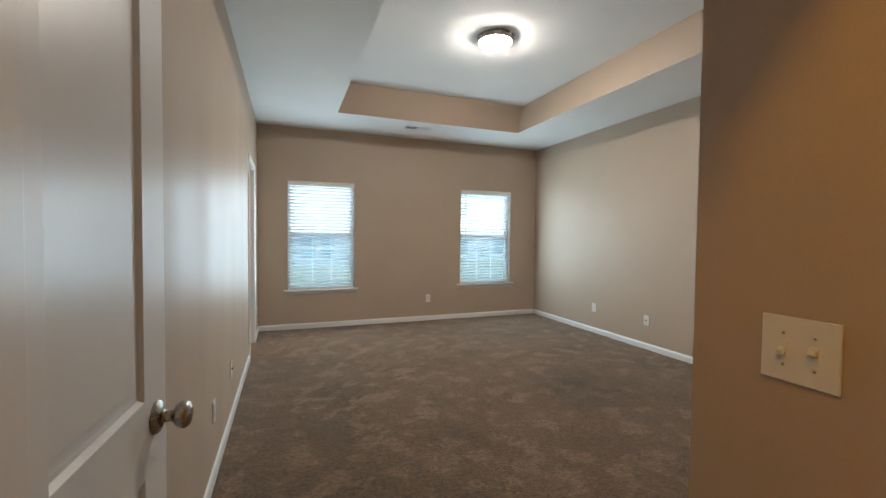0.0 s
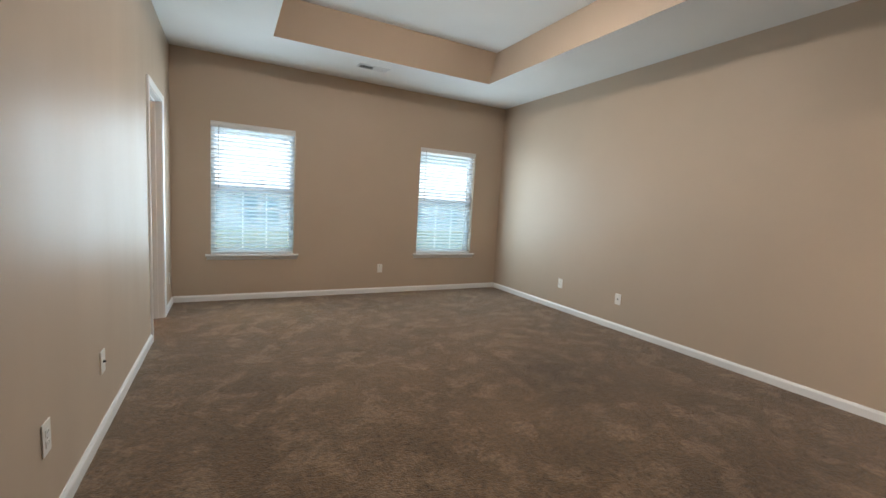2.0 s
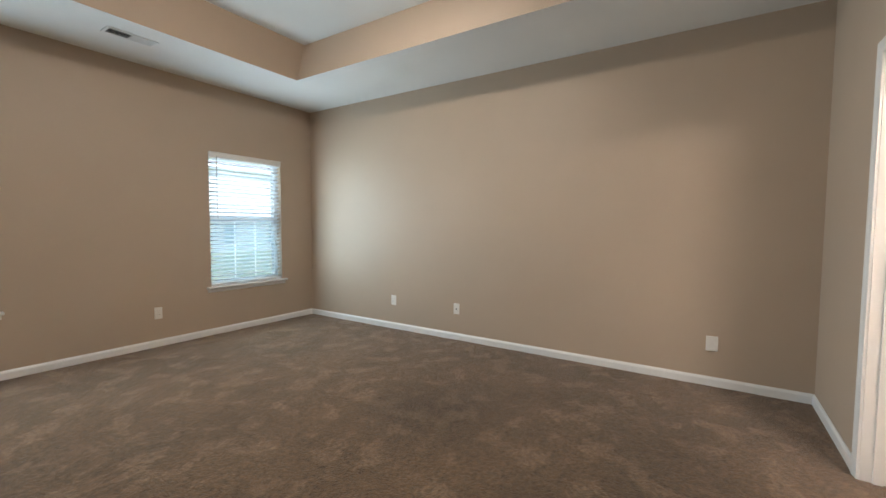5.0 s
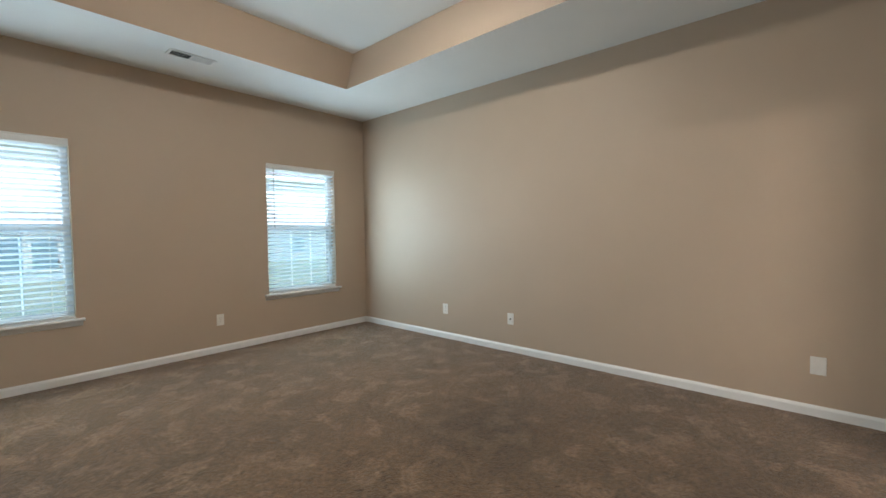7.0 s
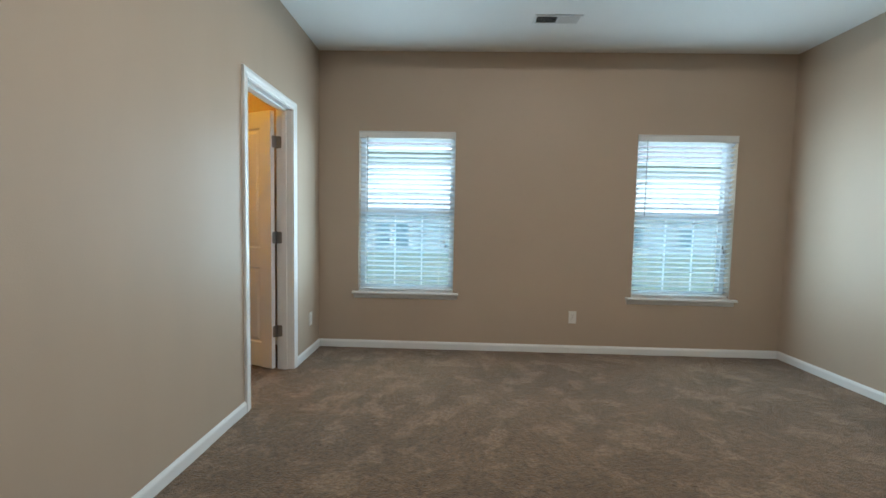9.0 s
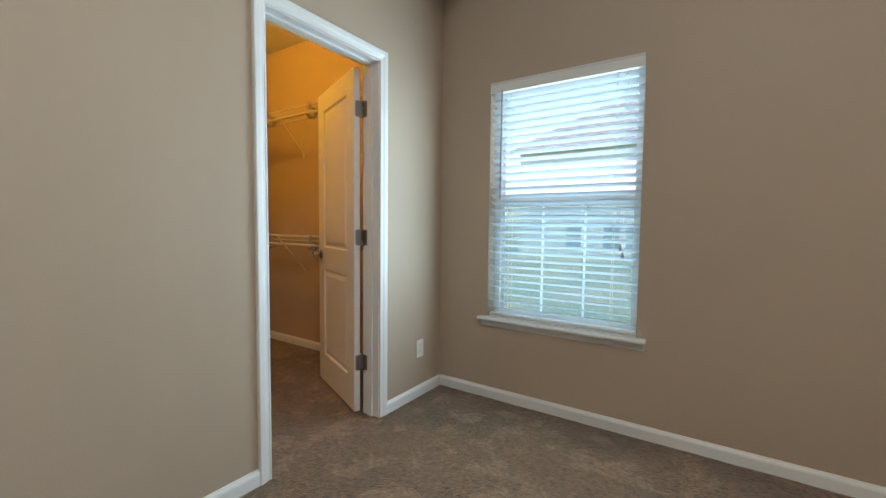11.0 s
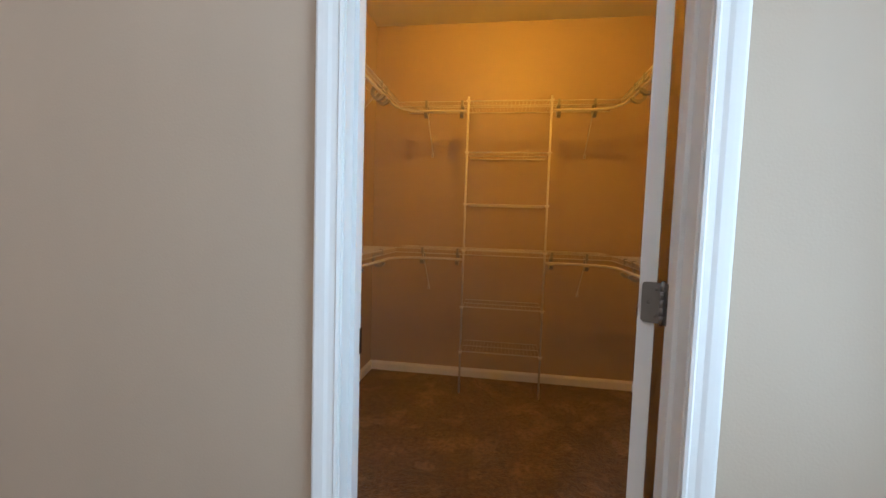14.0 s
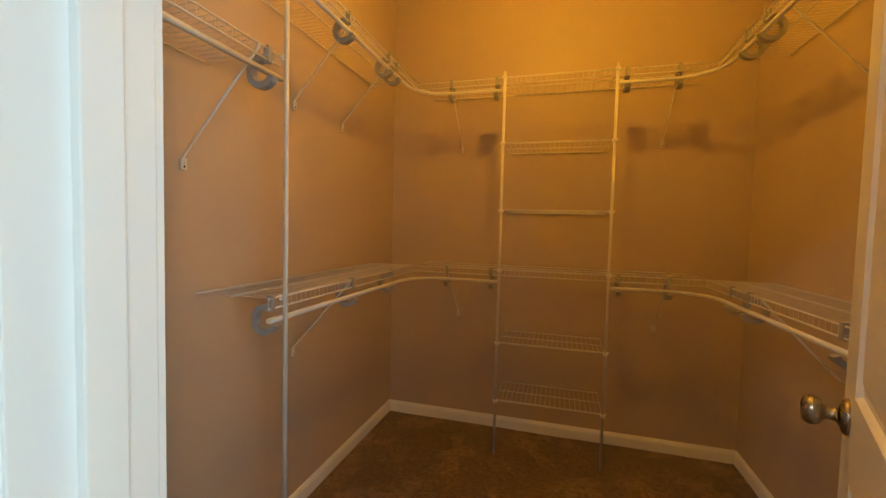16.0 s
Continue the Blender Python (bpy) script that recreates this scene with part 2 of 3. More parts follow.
def lathe(bm, prof, n=32, m=None):
    """A turned shape about z; prof holds (radius, height)."""
    m = m or Matrix()
    rings = [[bm.verts.new(m @ Vector((r * math.cos(2 * math.pi * k / n), r * math.sin(2 * math.pi * k / n), z))) for k in range(n)]
             for r, z in prof]
    for ra, rb in zip(rings, rings[1:]):
        for k in range(n):
            bm.faces.new((ra[k], ra[(k + 1) % n], rb[(k + 1) % n], rb[k])).smooth = True
    bm.faces.new(rings[0][::-1]).smooth = True
    bm.faces.new(rings[-1]).smooth = True
    return bm


def extrude_profile(bm, prof, place, length):
    """A moulding: prof (a, b) laid out by place(a, b, s) for s in 0 and length."""
    ends = [[bm.verts.new(place(a, b, s)) for a, b in prof] for s in length]
    k = len(prof)
    for i in range(k):
        bm.faces.new((ends[0][i], ends[0][(i + 1) % k], ends[1][(i + 1) % k], ends[1][i]))
    bm.faces.new(ends[0][::-1])
    bm.faces.new(ends[1])
    return bm


def mesh(name, bm, mats):
    bmesh.ops.recalc_face_normals(bm, faces=bm.faces)
    me = bpy.data.meshes.new(name)
    bm.to_mesh(me)
    bm.free()
    for m in mats if isinstance(mats, (list, tuple)) else [mats]:
        me.materials.append(m)
    return me


def part(name, bm, material, parent, label=""):
    ob = new(name, mesh(name, bm, material))
    ob.parent = parent
    return tagged(ob, label)


def solid(name, bm, material, label="", category="", group="", kind=""):
    return tagged(new(name, mesh(name, bm, material)), label, category, group, kind)


def empty(name, at, label, category, group="", kind=""):
    ob = new(name)
    ob.matrix_basis = at if isinstance(at, Matrix) else Matrix.Translation(at)
    return tagged(ob, label, category, group, kind)


def wall(name, axis, near, far, u0, u1, z0, z1, holes=(), label="", mat=None):
    """A wall of thickness near..far across axis, from u0 to u1, with openings (u0, u1, z0, z1) through it."""
    us = sorted({u0, u1, *(h[0] for h in holes), *(h[1] for h in holes)})
    zs = sorted({z0, z1, *(h[2] for h in holes), *(h[3] for h in holes)})
    us, zs = [u for u in us if u0 <= u <= u1], [z for z in zs if z0 <= z <= z1]
    full = {(i, j) for i in range(len(us) - 1) for j in range(len(zs) - 1)
            if not any(h[0] <= us[i] and us[i + 1] <= h[1] and h[2] <= zs[j] and zs[j + 1] <= h[3] for h in holes)}
    bm = bmesh.new()
    made = {}

    def vert(d, u, z):
        key = (d, u, z)
        if key not in made:
            made[key] = bm.verts.new((d, u, z) if axis == "x" else (u, d, z))
        return made[key]
    for i, j in full:
        a, b, c, d = us[i], us[i + 1], zs[j], zs[j + 1]
        for w in (near, far):
            bm.faces.new((vert(w, a, c), vert(w, b, c), vert(w, b, d), vert(w, a, d)))
        for (di, dj), (p, q) in (((-1, 0), ((a, c), (a, d))), ((1, 0), ((b, c), (b, d))), ((0, -1), ((a, c), (b, c))), ((0, 1), ((a, d), (b, d)))):
            if (i + di, j + dj) not in full:
                bm.faces.new((vert(near, *p), vert(far, *p), vert(far, *q), vert(near, *q)))
    return solid(name, bm, mat or M_WALL, label or "beige painted drywall", "wall", kind="structure")


# ---- plan ----
RX, FY, SY, EX = 4.238, 6.0, 0.807, 1.248          # right wall, window wall, near wall, entry wall
CZ, TZ = 2.742, 3.068                          # ceiling, tray top
TX0, TX1, TY0, TY1 = 0.92, 3.345, 1.75, 5.11    # tray
W1, W2, WZ0, WZ1 = (0.37, 1.252), (2.885, 3.767), 0.562, 2.03
DY0, DY1, DZ = 4.688, 5.373, 2.045              # closet doorway
WT = 0.115
FZ = 0.022                                      # top of the carpet backing
KX, KY0, KY1, KZ = -2.335, 3.985, 6.012, 2.725     # closet
HY = 0.46                                       # entry door frame
HX0, HX1 = 0.215, 1.226
HB = -2.2
B0, B1, BB = 2.47, 3.228, -1.6                  # doorway and back of the bathroom

wall("wall_west", "x", 0.0, -WT, HB - 0.12, FY, 0, CZ + 0.02, [(DY0 - 0.015, DY1 + 0.015, -1, DZ + 0.015)],
     "beige painted drywall with wiped, shinier streaks", M_WALL_WIPED)
wall("wall_north", "y", FY, FY + 0.16, -WT, RX + 0.15, 0, CZ + 0.02, [(*W1, WZ0, WZ1), (*W2, WZ0, WZ1)])
wall("wall_east", "x", RX, RX + 0.15, BB - 0.12, FY, 0, CZ + 0.02)
wall("wall_south", "y", SY, SY - 0.12, EX, RX, 0, CZ + 0.02, [(B0 - 0.015, B1 + 0.015, -1, DZ + 0.015)])
wall("wall_entry", "x", EX, EX + 0.12, HB - 0.12, SY - 0.12, 0, CZ + 0.02)
wall("wall_entry_front", "y", HY, HY - WT, 0.0, EX, 0, CZ + 0.02, [(HX0 - 0.015, HX1 + 0.015, -1, DZ + 0.015)])
wall("wall_bath_back", "y", BB, BB - 0.12, EX + 0.12, RX, 0, CZ + 0.02)
wall("wall_hall_back", "y", HB, HB - 0.12, 0.0, EX, 0, CZ + 0.02)
wall("wall_closet_back", "x", KX, KX - 0.12, KY0 - 0.12, KY1 + 0.12, 0, KZ + 0.02)
wall("wall_closet_south", "y", KY0, KY0 - 0.12, KX, -WT, 0, KZ + 0.02)
wall("wall_closet_north", "y", KY1, KY1 + 0.12, KX, -WT, 0, KZ + 0.02)


def carpet(name, x0, y0, x1, y1, label):
    """Carpet with a slightly uneven pile."""
    bm = bmesh.new()
    nx, ny = max(2, int((x1 - x0) / 0.06)), max(2, int((y1 - y0) / 0.06))
    g = [[bm.verts.new((x0 + (x1 - x0) * i / nx, y0 + (y1 - y0) * j / ny, 0.0)) for j in range(ny + 1)] for i in range(nx + 1)]
    for row in g:
        for v in row:
            v.co.z = FZ + 0.006 + 0.003 * noise.noise(v.co * 4.0) + 0.002 * noise.noise(v.co * 11.0)
    for i in range(nx):
        for j in range(ny):
            bm.faces.new((g[i][j], g[i + 1][j], g[i + 1][j + 1], g[i][j + 1])).smooth = True
    return solid(name, bm, M_CARPET, label, "carpet", kind="structure")


carpet("floor", 0.0, SY - 0.12, RX, FY, "brown plush carpet with footprints, wall to wall")
carpet("floor_hall", 0.0, HB, EX, SY - 0.12, "brown plush carpet running out into the hall")
solid("floor_bath", box(bmesh.new(), EX + 0.12, BB, -0.02, RX, SY - 0.12, FZ), M_VINYL, "pale vinyl floor of the bathroom", "floor", kind="structure")
carpet("floor_closet", KX, KY0, 0.0, KY1, "brown plush carpet running into the closet")


def tray_ceiling():
    bm = bmesh.new()
    x0, x1, y0, y1 = 0.0, RX, HY, FY
    o = [bm.verts.new((x, y, CZ)) for x, y in ((x0, y0), (x1, y0), (x1, y1), (x0, y1))]
    i = [bm.verts.new((x, y, CZ)) for x, y in ((TX0, TY0), (TX1, TY0), (TX1, TY1), (TX0, TY1))]
    u = [bm.verts.new((x, y, TZ)) for x, y in ((TX0, TY0), (TX1, TY0), (TX1, TY1 - 0.13), (TX0, TY1 - 0.13))]
    back = [bm.verts.new((x, y, TZ + 0.1)) for x, y in ((x0, y0), (x1, y0), (x1, y1), (x0, y1))]
    for k in range(4):
        n = (k + 1) % 4
        bm.faces.new((o[k], o[n], i[n], i[k]))
        bm.faces.new((i[k], i[n], u[n], u[k])).material_index = 1
        bm.faces.new((o[k], o[n], back[n], back[k]))
    bm.faces.new(u)
    bm.faces.new(back)
    return solid("ceiling", bm, [M_CEIL, M_WALL], "white tray ceiling with beige tray sides", "ceiling", kind="structure")


tray_ceiling()
solid("ceiling_hall", box(bmesh.new(), 0, HB, CZ, EX, HY - WT, CZ + 0.1), M_CEIL, "white painted hall ceiling", "ceiling", kind="structure")
solid("ceiling_bath", box(bmesh.new(), EX + 0.12, BB, CZ, RX, HY - 0.002, CZ + 0.1), M_CEIL, "white painted bathroom ceiling", "ceiling", kind="structure")
solid("ceiling_closet", box(bmesh.new(), KX, KY0, KZ, -WT, KY1, KZ + 0.1), M_CEIL, "white painted closet ceiling", "ceiling", kind="structure")

# ---- baseboards ----
BASE = [(0, 0), (0.013, 0), (0.013, 0.056), (0.010, 0.065), (0.006, 0.071), (0.004, 0.077), (0, 0.077)]


def baseboard(x0, y0, x1, y1, nx, ny):
    """A run of moulded baseboard along a wall whose face looks along (nx, ny)."""
    a, b = Vector((x0, y0, FZ)), Vector((x1, y1, FZ))
    nrm = Vector((nx, ny, 0))
    bm = extrude_profile(bmesh.new(), BASE, lambda p, q, s: a.lerp(b, s) + nrm * p + Vector((0, 0, q)), (0, 1))
    return solid("baseboard", bm, M_TRIM, "white moulded wooden baseboard", "baseboard", kind="structure")


CW = 0.057
baseboard(0, HY, 0, DY0 - CW - 0.004, 1, 0)
baseboard(0, DY1 + CW + 0.004, 0, FY, 1, 0)
baseboard(0.013, FY, RX, FY, 0, -1)
baseboard(RX, FY - 0.013, RX, SY, -1, 0)
baseboard(RX - 0.013, SY, B1 + CW + 0.004, SY, 0, 1)
baseboard(B0 - CW - 0.004, SY, EX, SY, 0, 1)
baseboard(EX, SY + 0.013, EX, HY, -1, 0)
baseboard(KX, KY0, KX, KY1, 1, 0)
baseboard(KX + 0.013, KY0, -WT, KY0, 0, 1)
baseboard(KX + 0.013, KY1, -WT, KY1, 0, -1)


# ---- door frames ----
CASE = [(0, 0), (0, 0.010), (0.006, 0.0125), (0.010, 0.010), (0.022, 0.0115), (0.030, 0.015), (0.040, 0.0165),
        (0.050, 0.0175), (0.054, 0.0165), (0.057, 0.012), (0.057, 0)]


def door_frame(name, at, width, depth, label, sides=(True, True)):
    """Jambs, stops and mitred casings of a doorway. Its own x runs across the opening, y through the wall (0 is the front face)."""
    root = empty(name, at, label, "door frame", kind="structure")
    h = DZ
    for nm, a in (("jamb", (-0.015, 0.0, 0.0, 0.0, depth, h)), ("jamb", (width, 0.0, 0.0, width + 0.015, depth, h)),
                  ("head_jamb", (-0.015, 0.0, h, width + 0.015, depth, h + 0.015))):
        part(nm, box(bmesh.new(), *a, bev=0.0015), M_TRIM, root)
    s0, s1 = depth * 0.38, depth * 0.38 + 0.035
    for a in ((0, s0, 0, 0.011, s1, h - 0.011), (width - 0.011, s0, 0, width, s1, h - 0.011), (0, s0, h - 0.011, width, s1, h)):
        part("door_stop", box(bmesh.new(), *a, bev=0.002), M_TRIM, root)
    for front, on in zip((True, False), sides):
        if not on:
            continue
        f = (lambda q: -q) if front else (lambda q: depth + q)
        e = 0.004
        for side in (0, 1):
            bm = bmesh.new()
            for_x = (lambda p: -e - p) if side == 0 else (lambda p: width + e + p)
            extrude_profile(bm, CASE, lambda p, q, s: Vector((for_x(p), f(q), 0 if s == 0 else h + e + p)), (0, 1))
            part("casing", bm, M_TRIM, root)
        bm = extrude_profile(bmesh.new(), CASE, lambda p, q, s: Vector(((-e - p) if s == 0 else (width + e + p), f(q), h + e + p)), (0, 1))
        part("casing", bm, M_TRIM, root)
    return root


def raised_rim(bm, x0, z0, x1, z1, y, s, w=0.022, d=0.009):
    """The sunk moulding and raised field of one door panel on the face at y; s is the way out."""
    rings = []
    for off, dep in ((0, 0), (w * 0.35, -d), (w * 0.8, -d), (w * 1.9, -0.002)):
        rings.append([bm.verts.new((x, y + s * dep, z)) for x, z in
                      ((x0 + off, z0 + off), (x1 - off, z0 + off), (x1 - off, z1 - off), (x0 + off, z1 - off))])
    for a, b in zip(rings, rings[1:]):
        for k in range(4):
            bm.faces.new((a[k], a[(k + 1) % 4], b[(k + 1) % 4], b[k]))
    bm.faces.new(rings[-1])
    return bm


def knob_set(parent, x, z, thick):
    """A turned knob with a round rose on each face of a door."""
    for s, y in ((-1, 0.0), (1, thick)):
        m = pose(x, y, z, 90 if s < 0 else -90)
        prof = [(0.0005, 0.0), (0.033, 0.0), (0.033, 0.004), (0.029, 0.009), (0.020, 0.012), (0.014, 0.015), (0.0115, 0.022), (0.0115, 0.030), (0.015, 0.034),
                (0.0225, 0.038), (0.0268, 0.045), (0.0272, 0.052), (0.025, 0.059), (0.018, 0.064), (0.008, 0.066), (0.0005, 0.066)]
        k = part("knob", lathe(bmesh.new(), prof[4:], 28, m), M_NICKEL, parent, "satin nickel knob")
        part("rose", lathe(bmesh.new(), prof[:6], 28, m), M_NICKEL, k)


def panel_door(name, at, width, label, hinge_x=0.0, thick=0.035):
    """A two-panel moulded door. Its own x runs from the hinge edge to the free edge, y through its thickness."""
    root = empty(name, at, label, "door", kind="structure")
    h, st, z0 = 2.03, 0.115, 0.042
    pan = ((st, 0.235, width - st, 0.835), (st, 0.985, width - st, h - 0.125))
    bm = bmesh.new()
    us = [0, st, width - st, width]
    zs = [z0, 0.235, 0.835, 0.985, h - 0.125, h]
    for y, s in ((0.0, -1), (thick, 1)):
        g = [[bm.verts.new((u, y, z)) for z in zs] for u in us]
        for i in range(3):
            for j in range(5):
                if not (i == 1 and j in (1, 3)):
                    bm.faces.new((g[i][j], g[i + 1][j], g[i + 1][j + 1], g[i][j + 1]))
        for p in pan:
            raised_rim(bm, *p, y, s)
    for a, b in (((0, z0), (width, z0)), ((width, z0), (width, h)), ((width, h), (0, h)), ((0, h), (0, z0))):
        bm.faces.new([bm.verts.new(v) for v in ((a[0], 0, a[1]), (b[0], 0, b[1]), (b[0], thick, b[1]), (a[0], thick, a[1]))])
    bmesh.ops.remove_doubles(bm, verts=bm.verts, dist=0.0002)
    part("leaf", bm, M_DOOR, root)
    knob_set(root, width - 0.06, 0.934, thick)
    bm = box(bmesh.new(), width - 0.001, 0.006, 0.904, width + 0.0015, thick - 0.006, 0.964)
    part("latch_plate", bm, M_NICKEL, root)
    return root


def hinge(at, parent_label="grey metal butt hinge on a door edge"):
    """Two rounded leaves and a five-knuckle barrel. Leaves lie along -y from the barrel: one on the jamb, one on the door edge."""
    root = empty("door_hinge", at, parent_label, "hinge", "hinges of the closet door")
    for s, nm in ((-1, "jamb_leaf"), (1, "door_leaf")):
        bm = bmesh.new()
        pts = []
        for cx, cz, a0 in ((0.032, 0.036, 0), (0.0, 0.045, None), (0.0, -0.045, None), (0.032, -0.036, -90)):
            if a0 is None:
                pts.append((cx, cz))
            else:
                pts += [(cx + 0.009 * math.cos(radians(a0 + k * 22.5)), cz + 0.009 * math.sin(radians(a0 + k * 22.5))) for k in range(5)]
        y0, y1, ys, rx = (0.0004, 0.0027, 0.0004, 90) if s < 0 else (0.0002, 0.0026, 0.0026, -90)
        front = [bm.verts.new((u, y0, z)) for u, z in pts]
        backv = [bm.verts.new((u, y1, z)) for u, z in pts]
        bm.faces.new(front)
        bm.faces.new(backv[::-1])
        for k in range(len(pts)):
            n = (k + 1) % len(pts)
            bm.faces.new((front[k], front[n], backv[n], backv[k]))
        leaf = part(nm, bm, M_HINGE, root)
        leaf.matrix_basis = pose(0, 0, 0, 0, 0, HINGE_JAMB if s < 0 else HINGE_DOOR)
        for u, z in ((0.012, 0.030), (0.026, 0.0), (0.012, -0.030)):
            part("screw", lathe(bmesh.new(), [(0.0004, 0.0), (0.0042, 0.0), (0.0036, 0.0012), (0.0004, 0.0014)], 10, pose(u, ys, z, rx)), M_HINGE, leaf)
    for k in range(5):
        part("knuckle", tube(bmesh.new(), (0, 0, -0.045 + 0.018 * k), (0, 0, -0.0277 + 0.018 * k), 0.0062, 12), M_HINGE, root)
    part("pin", tube(bmesh.new(), (0, 0, -0.049), (0, 0, 0.049), 0.004, 10), M_HINGE, root)
    return root


# closet doorway: frame x runs along +y of the room, its front face is the bedroom side
door_frame("door_frame_1", Matrix.Translation((0, DY0, 0)) @ pose(0, 0, 0, 0, 0, 90), DY1 - DY0, WT,
           "white moulded door casing round the closet doorway")
HINGE_AT = (-WT - 0.010, DY1 - 0.005)
DOOR_TURN = 157.0
HINGE_JAMB, HINGE_DOOR = 0.0, DOOR_TURN + 90
_d = Vector((math.cos(radians(DOOR_TURN)), math.sin(radians(DOOR_TURN)), 0))
panel_door("door_1", pose(HINGE_AT[0], HINGE_AT[1], 0, 0, 0, DOOR_TURN) @ Matrix.Translation((0.004, 0.012, 0)), 0.68,
           "white two-panel moulded closet door standing open")
for hz in (1.80, 1.07, 0.335):
    hinge(pose(HINGE_AT[0] + 0.002, HINGE_AT[1], hz))
_strike = empty("strike_plate", (-0.085, DY0 + 0.0005, 0.94), "bronze strike plate let into a white door jamb", "strike plate")
part("plate", box(bmesh.new(), -0.034, 0, -0.031, 0.016, 0.002, 0.031, 0.0008), M_BRONZE, _strike)
part("latch_hole", box(bmesh.new(), -0.008, 0.0021, -0.014, 0.008, 0.003, 0.014), M_HOLE, _strike)

# entry door, swung open against the wall
door_frame("door_frame_2", pose(HX1, HY, 0, 0, 0, 180), HX1 - HX0, WT, "white jambs and stops of the entry doorway", (False, False))
_e0, _e1 = Vector((0.070, 0.482)), Vector((0.112, 1.165))
_ang = math.degrees(math.atan2(_e1.y - _e0.y, _e1.x - _e0.x))
panel_door("door_2", pose(_e0.x, _e0.y, 0, 0, 0, _ang), (_e1 - _e0).length, "white two-panel moulded entry door swung wide open")

# bathroom doorway in the near wall, its door swung into the bathroom
door_frame("door_frame_3", pose(B1, SY, 0, 0, 0, 180), B1 - B0, 0.12, "white moulded door casing round the bathroom doorway")
panel_door("door_3", pose(B1 + 0.012, SY - 0.13, 0, 0, 0, 270) @ Matrix.Translation((0.004, 0, 0)), B1 - B0 - 0.006, "white two-panel moulded bathroom door standing open")


# ---- windows ----
def window(name, x0, x1, label):
    root = empty(name, ((x0 + x1) / 2, FY, WZ0), label, "window", kind="structure")
    w, h = (x1 - x0) / 2, WZ1 - WZ0
    y0, y1 = 0.085, 0.15
    fr = 0.045
    zm = 1.30 - WZ0
    for nm, a in (("window_frame", (-w, y0, 0, -w + fr, y1, h)), ("window_frame", (w - fr, y0, 0, w, y1, h)),
                  ("window_frame", (-w + fr, y0, 0, w - fr, y1, fr)), ("window_frame", (-w + fr, y0, h - fr, w - fr, y1, h)),
                  ("meeting_rail", (-w + fr, y0 + 0.005, zm - 0.03, w - fr, y1 - 0.01, zm + 0.03))):
        part(nm, box(bmesh.new(), *a, bev=0.004), M_TRIM, root)
    for za, zb, y in ((fr, zm - 0.03, 0.10), (zm + 0.03, h - fr, 0.125)):
        p = part("pane", box(bmesh.new(), -w + fr, y, za, w - fr, y + 0.004, zb), M_GLASS, root)
        p.visible_shadow = False
    part("insect_screen", box(bmesh.new(), -w + fr, 0.152, fr, w - fr, 0.1535, zm), M_SCREEN, root, "insect screen over the lower sash, coloured with pale blue daylight haze")
    for u in (0.355, 0.675):                    # upright grille bars of the lower sash
        x = -w + fr + (2 * w - 2 * fr) * u
        part("grille_bar", box(bmesh.new(), x - 0.006, 0.086, fr, x + 0.006, 0.093, zm - 0.03, 0.002), M_SLAT, root)
    # stool with a rounded nose, and the apron under it
    prof = [(-0.0005, -0.022), (-0.0005, 0.0), (-0.046, 0.0), (-0.052, -0.004), (-0.054, -0.011), (-0.052, -0.018), (-0.046, -0.022)]
    for nm, a, b in (("window_sill", w + 0.05, None), ("apron", w + 0.04, 1)):
        if b is None:
            bm = bmesh.new()
            extrude_profile(bm, prof, lambda q, z, s: Vector((s, q, z)), (-a, a))
            part(nm, bm, M_TRIM, root)
            part("sill_board", box(bmesh.new(), -w + 0.001, 0.0, -0.0, w - 0.001, 0.084, 0.006, 0.001), M_TRIM, root)
        else:
            ap = [(-0.0005, -0.0225), (-0.016, -0.0225), (-0.016, -0.028), (-0.011, -0.036), (-0.012, -0.055), (-0.008, -0.064), (-0.0005, -0.064)]
            part(nm, extrude_profile(bmesh.new(), ap, lambda q, z, s: Vector((s, q, z)), (-a, a)), M_TRIM, root)
    return root


window("window_1", *W1, "single-hung window with white vinyl frame and moulded sill")
window("window_2", *W2, "single-hung window with white vinyl frame and moulded sill")

SLAT_N, SLAT_W, SLAT_TILT = 31, 0.048, -21.0


def slat_mesh(length):
    bm = bmesh.new()
    prof = []
    for k in range(7):
        a = -1 + 2 * k / 6
        prof.append((a * SLAT_W / 2, 0.0022 * (1 - a * a) + 0.0014))
    for k in range(6, -1, -1):
        a = -1 + 2 * k / 6
        prof.append((a * SLAT_W / 2, 0.0022 * (1 - a * a) - 0.0014))
    extrude_profile(bm, prof, lambda q, z, s: Vector((s, q, z)), (-length / 2, length / 2))
    return mesh("slat", bm, M_SLAT)


